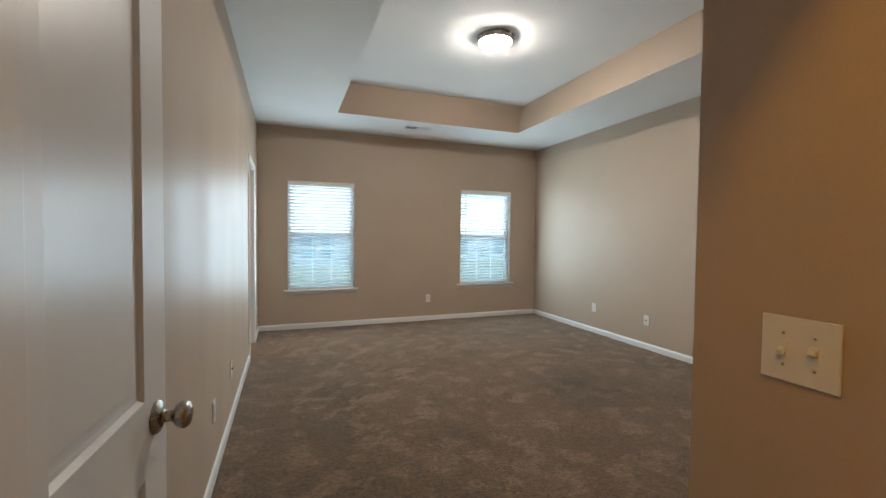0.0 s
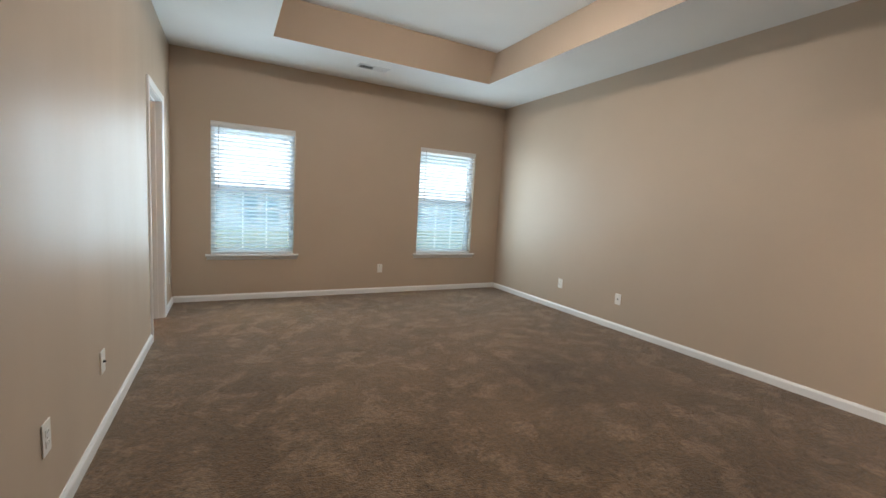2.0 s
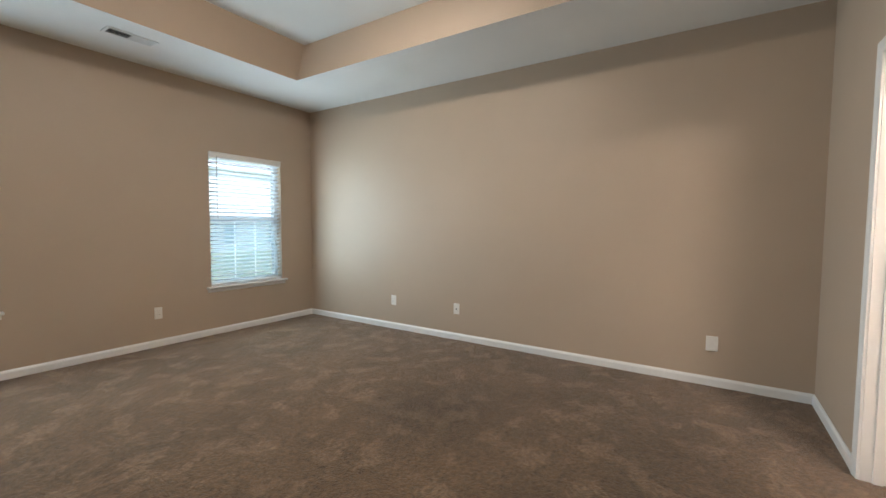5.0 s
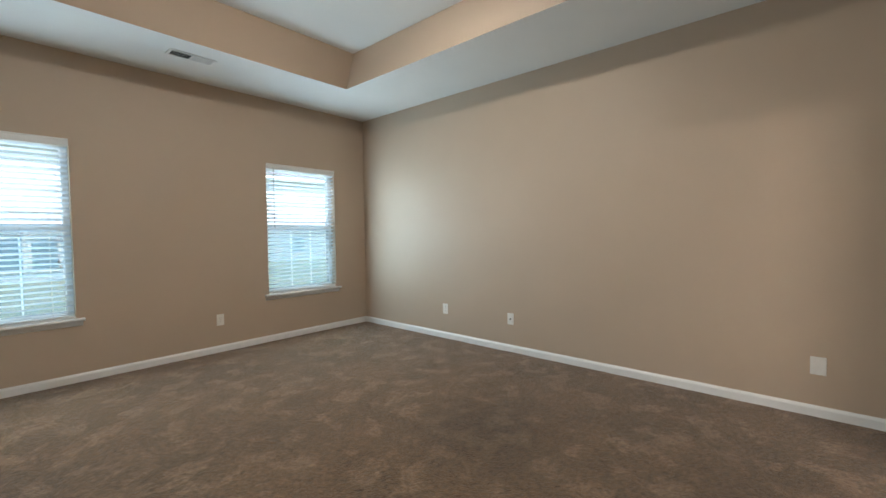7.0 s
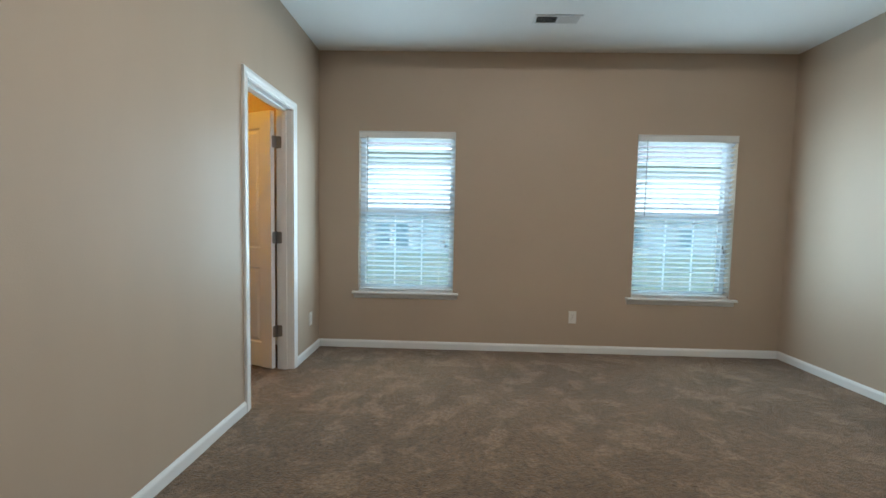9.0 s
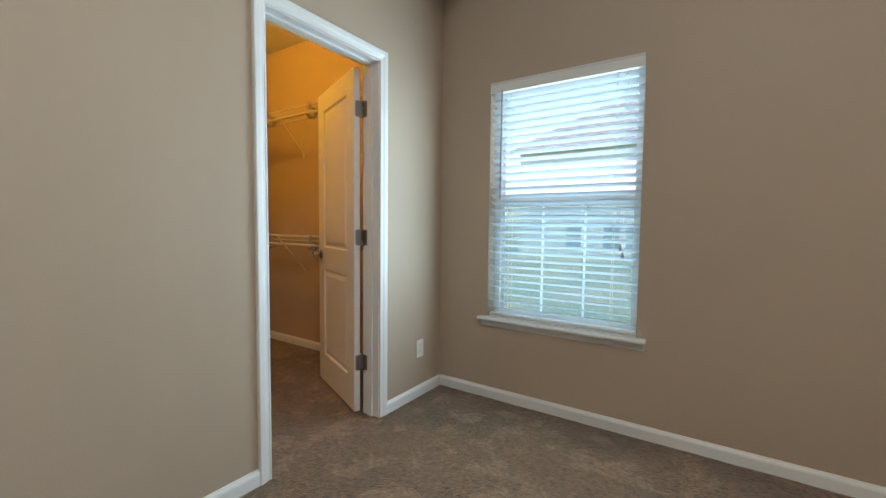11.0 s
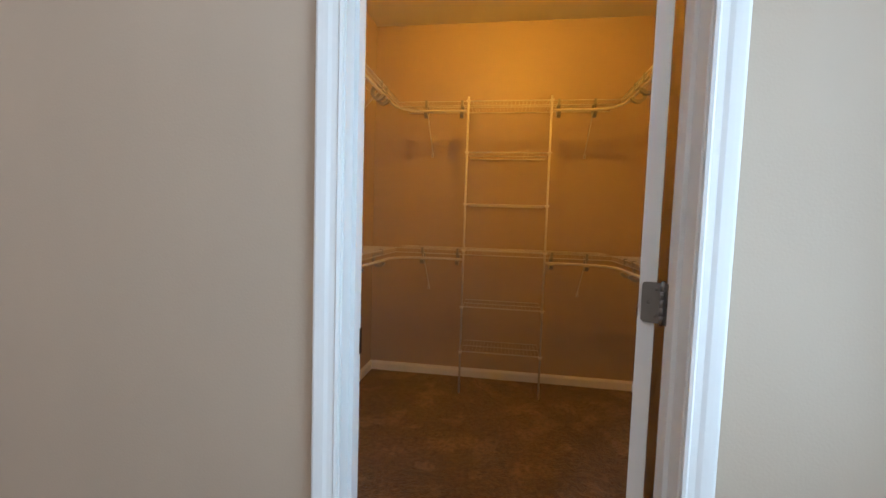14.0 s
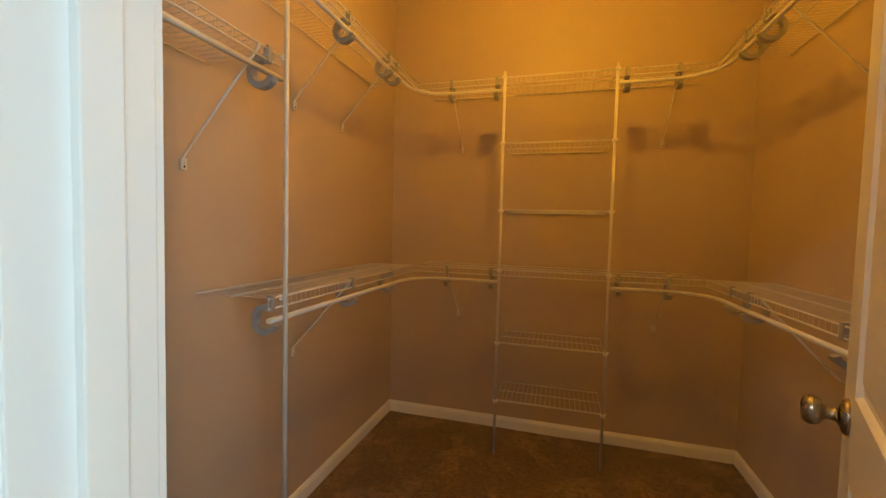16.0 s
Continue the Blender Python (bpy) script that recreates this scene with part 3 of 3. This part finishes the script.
def blind(x0, x1):
    xc, w = (x0 + x1) / 2, (x1 - x0) / 2 - 0.006
    root = empty("window_blind", (xc, FY + 0.036, WZ0 + 0.008), "white horizontal slat blind lowered over a window, slats open", "window blind", "window blinds")
    h = WZ1 - WZ0 - 0.008
    val = [(-0.044, h - 0.062), (-0.047, h - 0.055), (-0.044, h - 0.05), (-0.044, h - 0.012), (-0.050, h - 0.004), (-0.050, h), (-0.038, h), (-0.038, h - 0.062)]
    part("valance", extrude_profile(bmesh.new(), val, lambda q, z, s: Vector((s, q, z)), (-w - 0.004, w + 0.004)), M_TRIM, root)
    part("headrail", box(bmesh.new(), -w, -0.036, h - 0.052, w, 0.024, h - 0.004, 0.002), M_TRIM, root)
    part("bottom_rail", box(bmesh.new(), -w, -0.025, 0.002, w, 0.025, 0.018, 0.004), M_TRIM, root)
    me = slat_mesh(2 * w)
    z0, z1 = 0.05, h - 0.075
    rng = random.Random(int(xc * 100))
    for k in range(SLAT_N):
        s = new("slat", me)
        s.parent = root
        s.matrix_basis = pose(0, 0, z0 + (z1 - z0) * k / (SLAT_N - 1), SLAT_TILT + rng.uniform(-1.5, 1.5), rng.uniform(-0.12, 0.12), 0)
    for x in (-w + 0.13, w - 0.13):
        for y in (-0.026, 0.026):
            part("ladder_cord", tube(bmesh.new(), (x, y, 0.015), (x, y, h - 0.05), 0.0011, 5), M_PLATE, root)
    part("tilt_wand", tube(bmesh.new(), (-w + 0.075, -0.05, h - 0.72), (-w + 0.075, -0.046, h - 0.05), 0.0042, 8), M_CLIP, root, "clear plastic tilt wand")
    for dx, dz in ((0.0, -0.98), (0.012, -1.02)):
        c = part("lift_cord", tube(bmesh.new(), (w - 0.085 + dx, -0.048, h + dz), (w - 0.085 + dx, -0.046, h - 0.05), 0.0011, 5), M_PLATE, root)
        part("tassel", lathe(bmesh.new(), [(0.002, 0.0), (0.008, 0.0), (0.0075, 0.012), (0.003, 0.03), (0.001, 0.032)], 12,
                             Matrix.Translation((w - 0.085 + dx, -0.048, h + dz - 0.03))), M_CLIP, c)
    return root


blind(*W1)
blind(*W2)


# ---- ceiling lamps, vent, plates ----
def flush_lamp(name, x, y, z, glass, label, r=0.165):
    root = empty(name, (x, y, z), label, "ceiling lamp")
    part("rim", lathe(bmesh.new(), [(r * 0.3, 0.0), (r, 0.0), (r * 1.0, -0.018), (r * 0.985, -0.030), (r * 0.94, -0.044), (r * 0.89, -0.046), (r * 0.87, -0.036), (r * 0.3, -0.02)], 48),
         M_NICKEL, root, "brushed nickel rim")
    dome = [(r * 0.86 * math.cos(radians(a)), -0.036 - 0.062 * math.sin(radians(a))) for a in range(0, 88, 8)] + [(0.002, -0.098)]
    part("shade", lathe(bmesh.new(), dome, 40), glass, root, "glowing frosted glass dome")
    return root


flush_lamp("ceiling_lamp", 2.09, 3.42, TZ, M_LAMP, "lit flush dome lamp with nickel rim on the tray ceiling")
def globe_lamp(name, x, y, z, glass, label, r=0.052):
    """A round glass globe on a short white holder."""
    root = empty(name, (x, y, z), label, "ceiling lamp")
    part("holder", lathe(bmesh.new(), [(0.03, 0.0), (0.062, 0.0), (0.060, -0.012), (0.045, -0.024), (0.030, -0.034), (0.024, -0.034)], 32), M_PLATE, root)
    ball = [(max(0.002, r * math.sin(radians(a))), -0.036 - r + r * math.cos(radians(a))) for a in range(24, 181, 12)]
    part("globe", lathe(bmesh.new(), ball, 32), glass, root, "glowing frosted glass globe")
    return root


globe_lamp("closet_lamp", -1.23, 5.01, KZ, M_CLOSET_LAMP, "lit warm glass globe on the closet ceiling")
flush_lamp("hall_lamp", 0.23, -0.12, CZ, M_HALL_LAMP, "lit warm flush dome lamp on the hall ceiling", 0.14)


def vanity_light(x, y0, y1, z):
    """A row of frosted bell shades on a nickel bar, on a wall that looks along +x."""
    root = empty("vanity_light", (x, (y0 + y1) / 2, z), "lit bathroom vanity light with frosted shades on a nickel bar", "wall lamp")
    h = (y1 - y0) / 2
    part("back_bar", box(bmesh.new(), 0.0, -h, -0.03, 0.022, h, 0.03, 0.004), M_NICKEL, root)
    for k in range(4):
        y = -h + 2 * h * (k + 0.5) / 4
        arm = part("arm", pipe(bmesh.new(), [(0.02, y, 0.0), (0.07, y, 0.012), (0.10, y, 0.0), (0.105, y, -0.03)], 0.007, 10), M_NICKEL, root)
        bell = [(0.022, 0.0), (0.036, -0.012), (0.046, -0.05), (0.052, -0.10), (0.050, -0.103), (0.01, -0.095)]
        part("shade", lathe(bmesh.new(), bell, 24, Matrix.Translation((0.105, y, -0.028))), M_VANITY_LAMP, arm, "glowing frosted glass shade")
    return root


vanity_light(EX + 0.121, -0.75, 0.16, 2.16)


def ceiling_vent(x0, y0, x1, y1):
    root = empty("ceiling_vent", ((x0 + x1) / 2, (y0 + y1) / 2, CZ), "white metal ceiling vent with two louvre banks", "vent")
    w, d = (x1 - x0) / 2, (y1 - y0) / 2
    for a in ((-w, -d, w, -d + 0.02), (-w, d - 0.02, w, d), (-w, -d + 0.02, -w + 0.02, d - 0.02), (w - 0.02, -d + 0.02, w, d - 0.02), (-0.008, -d + 0.02, 0.008, d - 0.02)):
        part("frame", box(bmesh.new(), a[0], a[1], -0.008, a[2], a[3], -0.0005, 0.002), M_TRIM, root)
    # black sheet on the ceiling, painting in the shade of an open duct
    part("duct_shade", box(bmesh.new(), -w + 0.01, -d + 0.01, -0.0012, w - 0.01, d - 0.01, -0.0006), M_HOLE, root)
    for bank, (a, b) in enumerate(((-w + 0.02, -0.008), (0.008, w - 0.02))):
        for k in range(6):
            y = -d + 0.02 + (2 * d - 0.04) * (k + 0.5) / 6
            # left bank's slats are narrower, so more of the black shade shows
            s = part("slat", box(bmesh.new(), a, *((-0.0028, -0.0005, b, 0.0028, 0.0005) if bank == 0 else (-0.0075, -0.0005, b, 0.0075, 0.0005))), M_TRIM, root)
            s.matrix_basis = pose(0, y, -0.0058, 24 if bank == 0 else -32)
    return root


ceiling_vent(1.815, 5.335, 2.165, 5.475)


def wall_plate(at, label, style="duplex", w=0.070, h=0.115):
    """A cover plate in its own x-z plane, looking along -y."""
    root = empty("wall_plate" if style in ("blank", "jack") else "light_switch" if style == "switch" else "wall_outlet", at, label,
                 "light switch" if style == "switch" else "wall outlet")
    part("cover", box(bmesh.new(), -w / 2, -0.006, -h / 2, w / 2, -0.0003, h / 2, 0.0025), M_PLATE, root)
    if style == "duplex":
        for z in (-0.0195, 0.0195):
            f = part("socket", box(bmesh.new(), -0.0165, -0.0085, z - 0.0135, 0.0165, -0.0055, z + 0.0135, 0.002), M_PLATE, root)
            for x, hh in ((-0.0063, 0.0045), (0.0063, 0.0038)):
                part("slot", box(bmesh.new(), x - 0.0011, -0.0089, z - hh + 0.003, x + 0.0011, -0.0084, z + hh + 0.003), M_HOLE, f)
        part("screw", lathe(bmesh.new(), [(0.0005, 0), (0.003, 0), (0.0025, 0.001), (0.0004, 0.0012)], 10, pose(0, -0.006, 0, 90)), M_NICKEL, root)
    if style == "jack":
        part("jack", lathe(bmesh.new(), [(0.0005, 0), (0.008, 0), (0.007, 0.003), (0.0045, 0.004), (0.0045, 0.010), (0.0005, 0.010)], 12, pose(0, -0.006, 0, 90)), M_HOLE, root)
    if style in ("jack", "blank"):
        for z in (-h * 0.36, h * 0.36):
            part("screw", lathe(bmesh.new(), [(0.0005, 0), (0.003, 0), (0.0025, 0.001), (0.0004, 0.0012)], 10, pose(0, -0.006, z, 90)), M_PLATE, root)
    if style == "switch":
        for x, up in ((-0.023 * w / 0.116, 22), (0.023 * w / 0.116, -22)):
            t = part("toggle", box(bmesh.new(), -0.0045, -0.016, -0.005, 0.0045, 0, 0.005, 0.0015), M_PLATE, root)
            t.matrix_basis = pose(x, -0.004, 0, up)
            part("collar", box(bmesh.new(), x - 0.0065, -0.0072, -0.013, x + 0.0065, -0.0055, 0.013, 0.0006), M_PLATE, root)
            for z in (-0.030, 0.030):
                part("screw", lathe(bmesh.new(), [(0.0005, 0), (0.003, 0), (0.0025, 0.001), (0.0004, 0.0012)], 10, pose(x, -0.006, z, 90)), M_NICKEL, root)
    return root


wall_plate(pose(2.361, FY, 0.362), "white duplex outlet on the beige window wall")
wall_plate(pose(RX, 4.55, 0.365, 0, 0, -90), "white duplex outlet low on a beige wall")
wall_plate(pose(RX, 3.685, 0.36, 0, 0, -90), "white cable jack plate low on a beige wall", "jack")
wall_plate(pose(RX, 1.408, 0.356, 0, 0, -90), "white blank cover plate low on a beige wall", "blank", 0.078)
wall_plate(pose(0, 2.52, 0.385, 0, 0, 90), "white duplex outlet low on a beige wall")
wall_plate(pose(0, 3.23, 0.39, 0, 0, 90), "white cable jack plate low on a beige wall", "jack")
wall_plate(pose(0, 5.764, 0.342, 0, 0, 90), "white duplex outlet beside the closet door")
wall_plate(pose(EX, 0.594, 1.103, 0, 0, -90), "white two-gang switch plate with two toggles", "switch", 0.126, 0.124)

# ---- closet wire shelving ----
FX = -2.03           # front edge of the back shelves
FL, FR = 4.255, 5.735  # front edges along the two side walls
LEG_L, LEG_R = 4.745, 5.297
POLE_X = -0.865
HI, LO = 2.066, 1.045


def wire_deck(parent, p0, p1, wall_dir, depth, z, lip=True):
    """Deck of a shelf whose front edge runs p0 to p1; wall_dir points to the wall."""
    a, b, w = Vector((*p0, z)), Vector((*p1, z)), Vector((*wall_dir, 0))
    n = max(2, int((b - a).length / 0.0254))
    bm = bmesh.new()
    for k in range(n + 1):
        q = a.lerp(b, k / n)
        tube(bm, q, q + w * depth, 0.0009, 5, False)
        if lip:
            tube(bm, q, q - Vector((0, 0, 0.03)), 0.0009, 5, False)
    tagged(part("deck", bm, M_WIRE, parent), kind="stuff")
    zr = Vector((0, 0, 0.0035))
    for nm, off, dz in (("front_rail", 0.0, 0.0), ("back_rail", depth - 0.006, 0.0), ("middle_rail", depth * 0.5, 0.0)) + ((("lip_rail", 0.0, -0.03),) if lip else ()):
        part(nm, tube(bmesh.new(), a + w * off - zr + Vector((0, 0, dz)), b + w * off - zr + Vector((0, 0, dz)), 0.003, 8), M_WIRE, parent)


def rod_hook(parent, p, wall_dir, z, m=None):
    """A flat C-shaped rod support that clips to the shelf's lip and cradles the rod below it."""
    bm = bmesh.new()
    w = Vector((*wall_dir, 0))
    t = Vector((-w.y, w.x, 0)) * 0.012
    ro, ri = 0.046, 0.029
    pts_o, pts_i = [], []
    c = Vector((*p, z - 0.066)) + w * 0.020
    for k in range(15):
        a = radians(200 + k * 20)
        pts_o.append(c + w * (-ro * math.cos(a)) * -1 + Vector((0, 0, ro * math.sin(a))))
        pts_i.append(c + w * (-ri * math.cos(a)) * -1 + Vector((0, 0, ri * math.sin(a))))
    rows = [[bm.verts.new(q + s * t) for q in pts] for pts in (pts_o, pts_i) for s in (-1, 1)]
    oa, ob_, ia, ib = rows
    for k in range(14):
        for r, s in ((oa, ob_), (ob_, ib), (ib, ia), (ia, oa)):
            bm.faces.new((r[k], r[k + 1], s[k + 1], s[k])).smooth = False
    bm.faces.new((oa[0], ob_[0], ib[0], ia[0]))
    bm.faces.new((oa[-1], ob_[-1], ib[-1], ia[-1]))
    q = Vector((*p, z))
    s = part("rod_hook", bm, M_CLIP, parent, "grey plastic rod support hook")
    bm = bmesh.new()
    n = t.normalized()
    lo, hi = q - n * 0.008 - w * 0.006 + Vector((0, 0, -0.04)), q + n * 0.008 + w * 0.012 + Vector((0, 0, 0.006))
    box(bm, min(lo.x, hi.x), min(lo.y, hi.y), lo.z, max(lo.x, hi.x), max(lo.y, hi.y), hi.z, 0.002)
    part("clip", bm, M_CLIP, s)


def brace(parent, p, wall_dir, depth, z, drop=0.30):
    """A diagonal wire brace from the shelf's front down to a foot on the wall."""
    a = Vector((*p, z - 0.012))
    w = Vector((*wall_dir, 0))
    b = a + w * (depth - 0.006) + Vector((0, 0, -drop))
    br = part("brace", pipe(bmesh.new(), [a + Vector((0, 0, 0.012)), a, b + Vector((0, 0, 0.012)), b - Vector((0, 0, 0.014))], 0.0042, 8), M_WIRE, parent)
    n = Vector((-w.y, w.x, 0))
    lo, hi = b - n * 0.009 - w * 0.003 - Vector((0, 0, 0.026)), b + n * 0.009 + w * 0.0045 + Vector((0, 0, 0.008))
    part("foot", box(bmesh.new(), min(lo.x, hi.x), min(lo.y, hi.y), lo.z, max(lo.x, hi.x), max(lo.y, hi.y), hi.z, 0.0015), M_WIRE, br)
    part("screw", lathe(bmesh.new(), [(0.0004, 0), (0.0032, 0), (0.0026, 0.0012), (0.0004, 0.0014)], 8,
                        Matrix.Translation(b - w * 0.0035 - Vector((0, 0, 0.017))) @ (-w).to_track_quat("Z", "Y").to_matrix().to_4x4()), M_HOLE, br)


def bend(c, r, a0, a1, z, n=8):
    return [(c[0] + r * math.cos(radians(a0 + (a1 - a0) * k / n)), c[1] + r * math.sin(radians(a0 + (a1 - a0) * k / n)), z) for k in range(n + 1)]


RB = 0.20


def corner_shelf(z, side, x_end, hooks, braces, bhooks, bbraces, label):
    """One side-wall shelf with its stretch of the back wall and its bent hanging rod. side: -1 along the south wall, 1 along the north."""
    root = empty("wire_shelf", (KX, KY0 if side < 0 else KY1, z), label, "wire shelf", "closet shelves")
    front, leg, wy = (FL, LEG_L, KY0) if side < 0 else (FR, LEG_R, KY1)
    depth = abs(wy - front) - 0.004
    T = Matrix.Translation((-root.location.x, -root.location.y, -z))
    wire_deck(root, (x_end, front), (FX + 0.006, front), (0, side), depth, z)
    wire_deck(root, (FX, front), (FX, leg - side * 0.008), (-1, 0), abs(KX - FX) - 0.004, z)
    rz = z - 0.068
    arc = bend((FX + RB, front - side * RB), RB, 270 if side < 0 else 90, 180, rz, 10)
    part("hanging_rod", pipe(bmesh.new(), [(x_end, front, rz), *arc, (FX, leg + side * 0.012, rz)], 0.0085, 12), M_WIRE, root, "white hanging rod with a bent corner")
    for x in hooks:
        rod_hook(root, (x, front), (0, side), z)
    for x in braces:
        brace(root, (x, front), (0, side), depth, z)
    for y in bhooks:
        rod_hook(root, (FX, y), (-1, 0), z)
    for y in bbraces:
        brace(root, (FX, y), (-1, 0), abs(KX - FX) - 0.004, z)
    for o in root.children_recursive:
        if o.parent == root:
            o.matrix_basis = T @ o.matrix_basis
    return root


SHELF_TXT = "white coated wire shelf with hanging rod along closet walls"
corner_shelf(HI, -1, POLE_X - 0.01, (-1.25, -1.62, -1.72), (-1.28, -1.66), (4.45, 4.70), (4.45,), SHELF_TXT)
corner_shelf(LO, -1, POLE_X + 0.06, (-0.82, -1.30, -1.70), (-1.28,), (4.45, 4.70), (4.45,), SHELF_TXT)
corner_shelf(HI, 1, -0.40, (-1.05, -1.58, -1.74), (-1.47,), (5.345, 5.575), (5.575,), SHELF_TXT)
corner_shelf(LO, 1, -0.40, (-1.05, -1.58, -1.74), (-1.47,), (5.345, 5.575), (5.575,), SHELF_TXT)


def long_hang_shelf():
    """The single shelf of middling height between the pole and the front wall."""
    z = 1.748
    root = empty("wire_shelf", (POLE_X, KY0, z), "white coated wire shelf at mid height beside a closet pole", "wire shelf", "closet shelves")
    depth = FL - KY0 - 0.004
    x0, x1 = POLE_X + 0.012, -WT - 0.005
    wire_deck(root, (x0, FL), (x1, FL), (0, -1), depth, z)
    part("hanging_rod", tube(bmesh.new(), (POLE_X + 0.008, FL, z - 0.068), (x1, FL, z - 0.068), 0.0085, 12), M_WIRE, root, "white hanging rod")
    rod_hook(root, (x0 + 0.05, FL), (0, -1), z)
    rod_hook(root, (x1 - 0.10, FL), (0, -1), z)
    brace(root, (x0 + 0.09, FL), (0, -1), depth, z)
    for o in root.children_recursive:
        if o.parent == root:
            o.matrix_basis = Matrix.Translation((-POLE_X, -KY0, -z)) @ o.matrix_basis
    return root


long_hang_shelf()
_pole = empty("shelf_pole", (POLE_X, FL, 0), "white coated floor-to-shelf support pole in the closet", "shelf pole")
part("pole", tube(bmesh.new(), (0, 0.012, FZ), (0, 0.012, HI + 0.32), 0.0072, 14), M_WIRE, _pole)
for _z in (HI, LO, 1.748):
    part("clip", box(bmesh.new(), -0.010, -0.004, _z - 0.014, 0.010, 0.006, _z + 0.004, 0.002), M_PLATE, _pole)


def shelf_tower():
    root = empty("shelf_tower", (FX, LEG_L, 0), "white coated wire shelf tower with two legs on carpet", "shelf tower")
    T = Matrix.Translation((-FX, -LEG_L, 0))
    for y in (LEG_L, LEG_R):
        part("leg", tube(bmesh.new(), (FX + 0.012, y, FZ), (FX + 0.012, y, HI + 0.025), 0.0072, 14), M_WIRE, root)
    for z in (HI, 1.72, 1.365, LO, 0.645, 0.325):
        sh = part("shelf", tube(bmesh.new(), (FX, LEG_L - 0.02, z), (FX, LEG_R + 0.02, z), 0.003, 8), M_WIRE, root)
        wire_deck(sh, (FX, LEG_L + 0.004), (FX, LEG_R - 0.004), (-1, 0), abs(KX - FX) - 0.004, z, z in (HI, LO))
        for y in (LEG_L, LEG_R):
            part("clip", box(bmesh.new(), FX - 0.004, y - 0.011, z - 0.012, FX + 0.024, y + 0.011, z + 0.003, 0.002), M_PLATE, sh)
    for o in root.children:
        o.matrix_basis = T @ o.matrix_basis
    return root


shelf_tower()

# ---- outside ----
GZ = -0.45
_bm = bmesh.new()
box(_bm, -600, -600, GZ - 0.5, 600, 900, GZ)
solid("ground", _bm, M_GRASS, "mown lawn with dry yellow patches", "lawn", kind="structure")


def far_house(x0, x1, y, eave, ridge, wins, label):
    root = empty("neighbour_house", ((x0 + x1) / 2, y, GZ), label, "house")
    w, d = (x1 - x0) / 2, 9.0
    e, r = eave - GZ, ridge - GZ
    bm = bmesh.new()
    box(bm, -w, 0.03, 0, w, d, e)
    part("wall", bm, M_SIDING, root)
    bm = bmesh.new()
    k = 0
    z = 0.0
    while z < e - 0.05:
        vs = [bm.verts.new(p) for p in ((-w, -0.004, z), (w, -0.004, z), (w, 0.024, z + 0.18), (-w, 0.024, z + 0.18), (-w, 0.03, z), (w, 0.03, z))]
        bm.faces.new(vs[:4])
        bm.faces.new((vs[0], vs[1], vs[5], vs[4]))
        z += 0.18
    tagged(part("siding", bm, M_SIDING, root), kind="stuff")
    bm = bmesh.new()
    o = 0.45
    v = [bm.verts.new(p) for p in ((-w - o, -o, e), (w + o, -o, e), (w + o, d + o, e), (-w - o, d + o, e), (-w + d * 0.45, d / 2, r), (w - d * 0.45, d / 2, r))]
    for q in ((0, 1, 5, 4), (1, 2, 5), (2, 3, 4, 5), (3, 0, 4), (3, 2, 1, 0)):
        bm.faces.new([v[i] for i in q])
    part("roof", bm, M_ROOF, root)
    part("fascia", box(bmesh.new(), -w - o, -o - 0.03, e - 0.16, w + o, -o + 0.01, e + 0.03), M_TRIM, root)
    for wx, wz, ww, wh in wins:
        f = part("window", box(bmesh.new(), wx - ww / 2 - 0.1, -0.05, wz - 0.1, wx + ww / 2 + 0.1, 0.02, wz + wh + 0.1, 0.01), M_TRIM, root)
        part("pane", box(bmesh.new(), wx - ww / 2, -0.062, wz, wx + ww / 2, -0.052, wz + wh / 2 - 0.03), M_PANE_FAR, f)
        part("pane", box(bmesh.new(), wx - ww / 2, -0.062, wz + wh / 2 + 0.03, wx + ww / 2, -0.052, wz + wh), M_PANE_FAR, f)
    return root


far_house(-7.2, 5.2, 24.0, 5.0, 8.4, [(x, 0.42, 0.75, 1.22) for x in (-3.3, -1.55, -0.55, 2.5, 3.5, 5.3)],
          "two-storey grey sided house with hip roof beyond a lawn")
far_house(9.0, 24.0, 27.0, 4.9, 8.4, [(x, 0.42, 0.8, 1.22) for x in (-5.5, -4.4, -1.5, 1.5, 4.5)],
          "two-storey grey sided house with hip roof beyond a lawn")


def tree(x, y, h, seed, label):
    rng = random.Random(seed)
    root = empty("tree", (x, y, GZ), label, "tree")
    bm = bmesh.new()
    pipe(bm, [(0, 0, 0), (0.05, 0, h * 0.3), (0, 0.08, h * 0.6), (0.1, 0, h * 0.85)], 0.02 * h, 8)
    tips = []
    for k in range(9):
        a, z = rng.uniform(0, 6.28), h * rng.uniform(0.3, 0.7)
        e = Vector((math.cos(a) * h * 0.26, math.sin(a) * h * 0.26, z + h * 0.2))
        pipe(bm, [(0, 0, z), e * 0.5 + Vector((0, 0, z * 0.5)), e], 0.007 * h, 6)
        tips.append(e)
    part("trunk", bm, M_BARK, root)
    bm = bmesh.new()
    for k in range(2600):
        c = rng.choice(tips + [Vector((0, 0, h * 0.85))]) + Vector((rng.gauss(0, h * 0.09), rng.gauss(0, h * 0.09), rng.gauss(0, h * 0.09)))
        m = pose(*c, rng.uniform(0, 360), rng.uniform(0, 360), rng.uniform(0, 360))
        s = rng.uniform(0.014, 0.026) * h
        bm.faces.new([bm.verts.new(m @ Vector(p)) for p in ((-s, 0, 0), (0, -s * 0.5, 0.01), (s, 0, 0), (0, s * 0.5, 0.01))])
    part("crown", bm, M_LEAF, root)
    return root


tree(11.5, 41.0, 13.0, 3, "tall green tree behind the houses")
tree(18.5, 42.0, 14.0, 4, "tall green tree behind the houses")
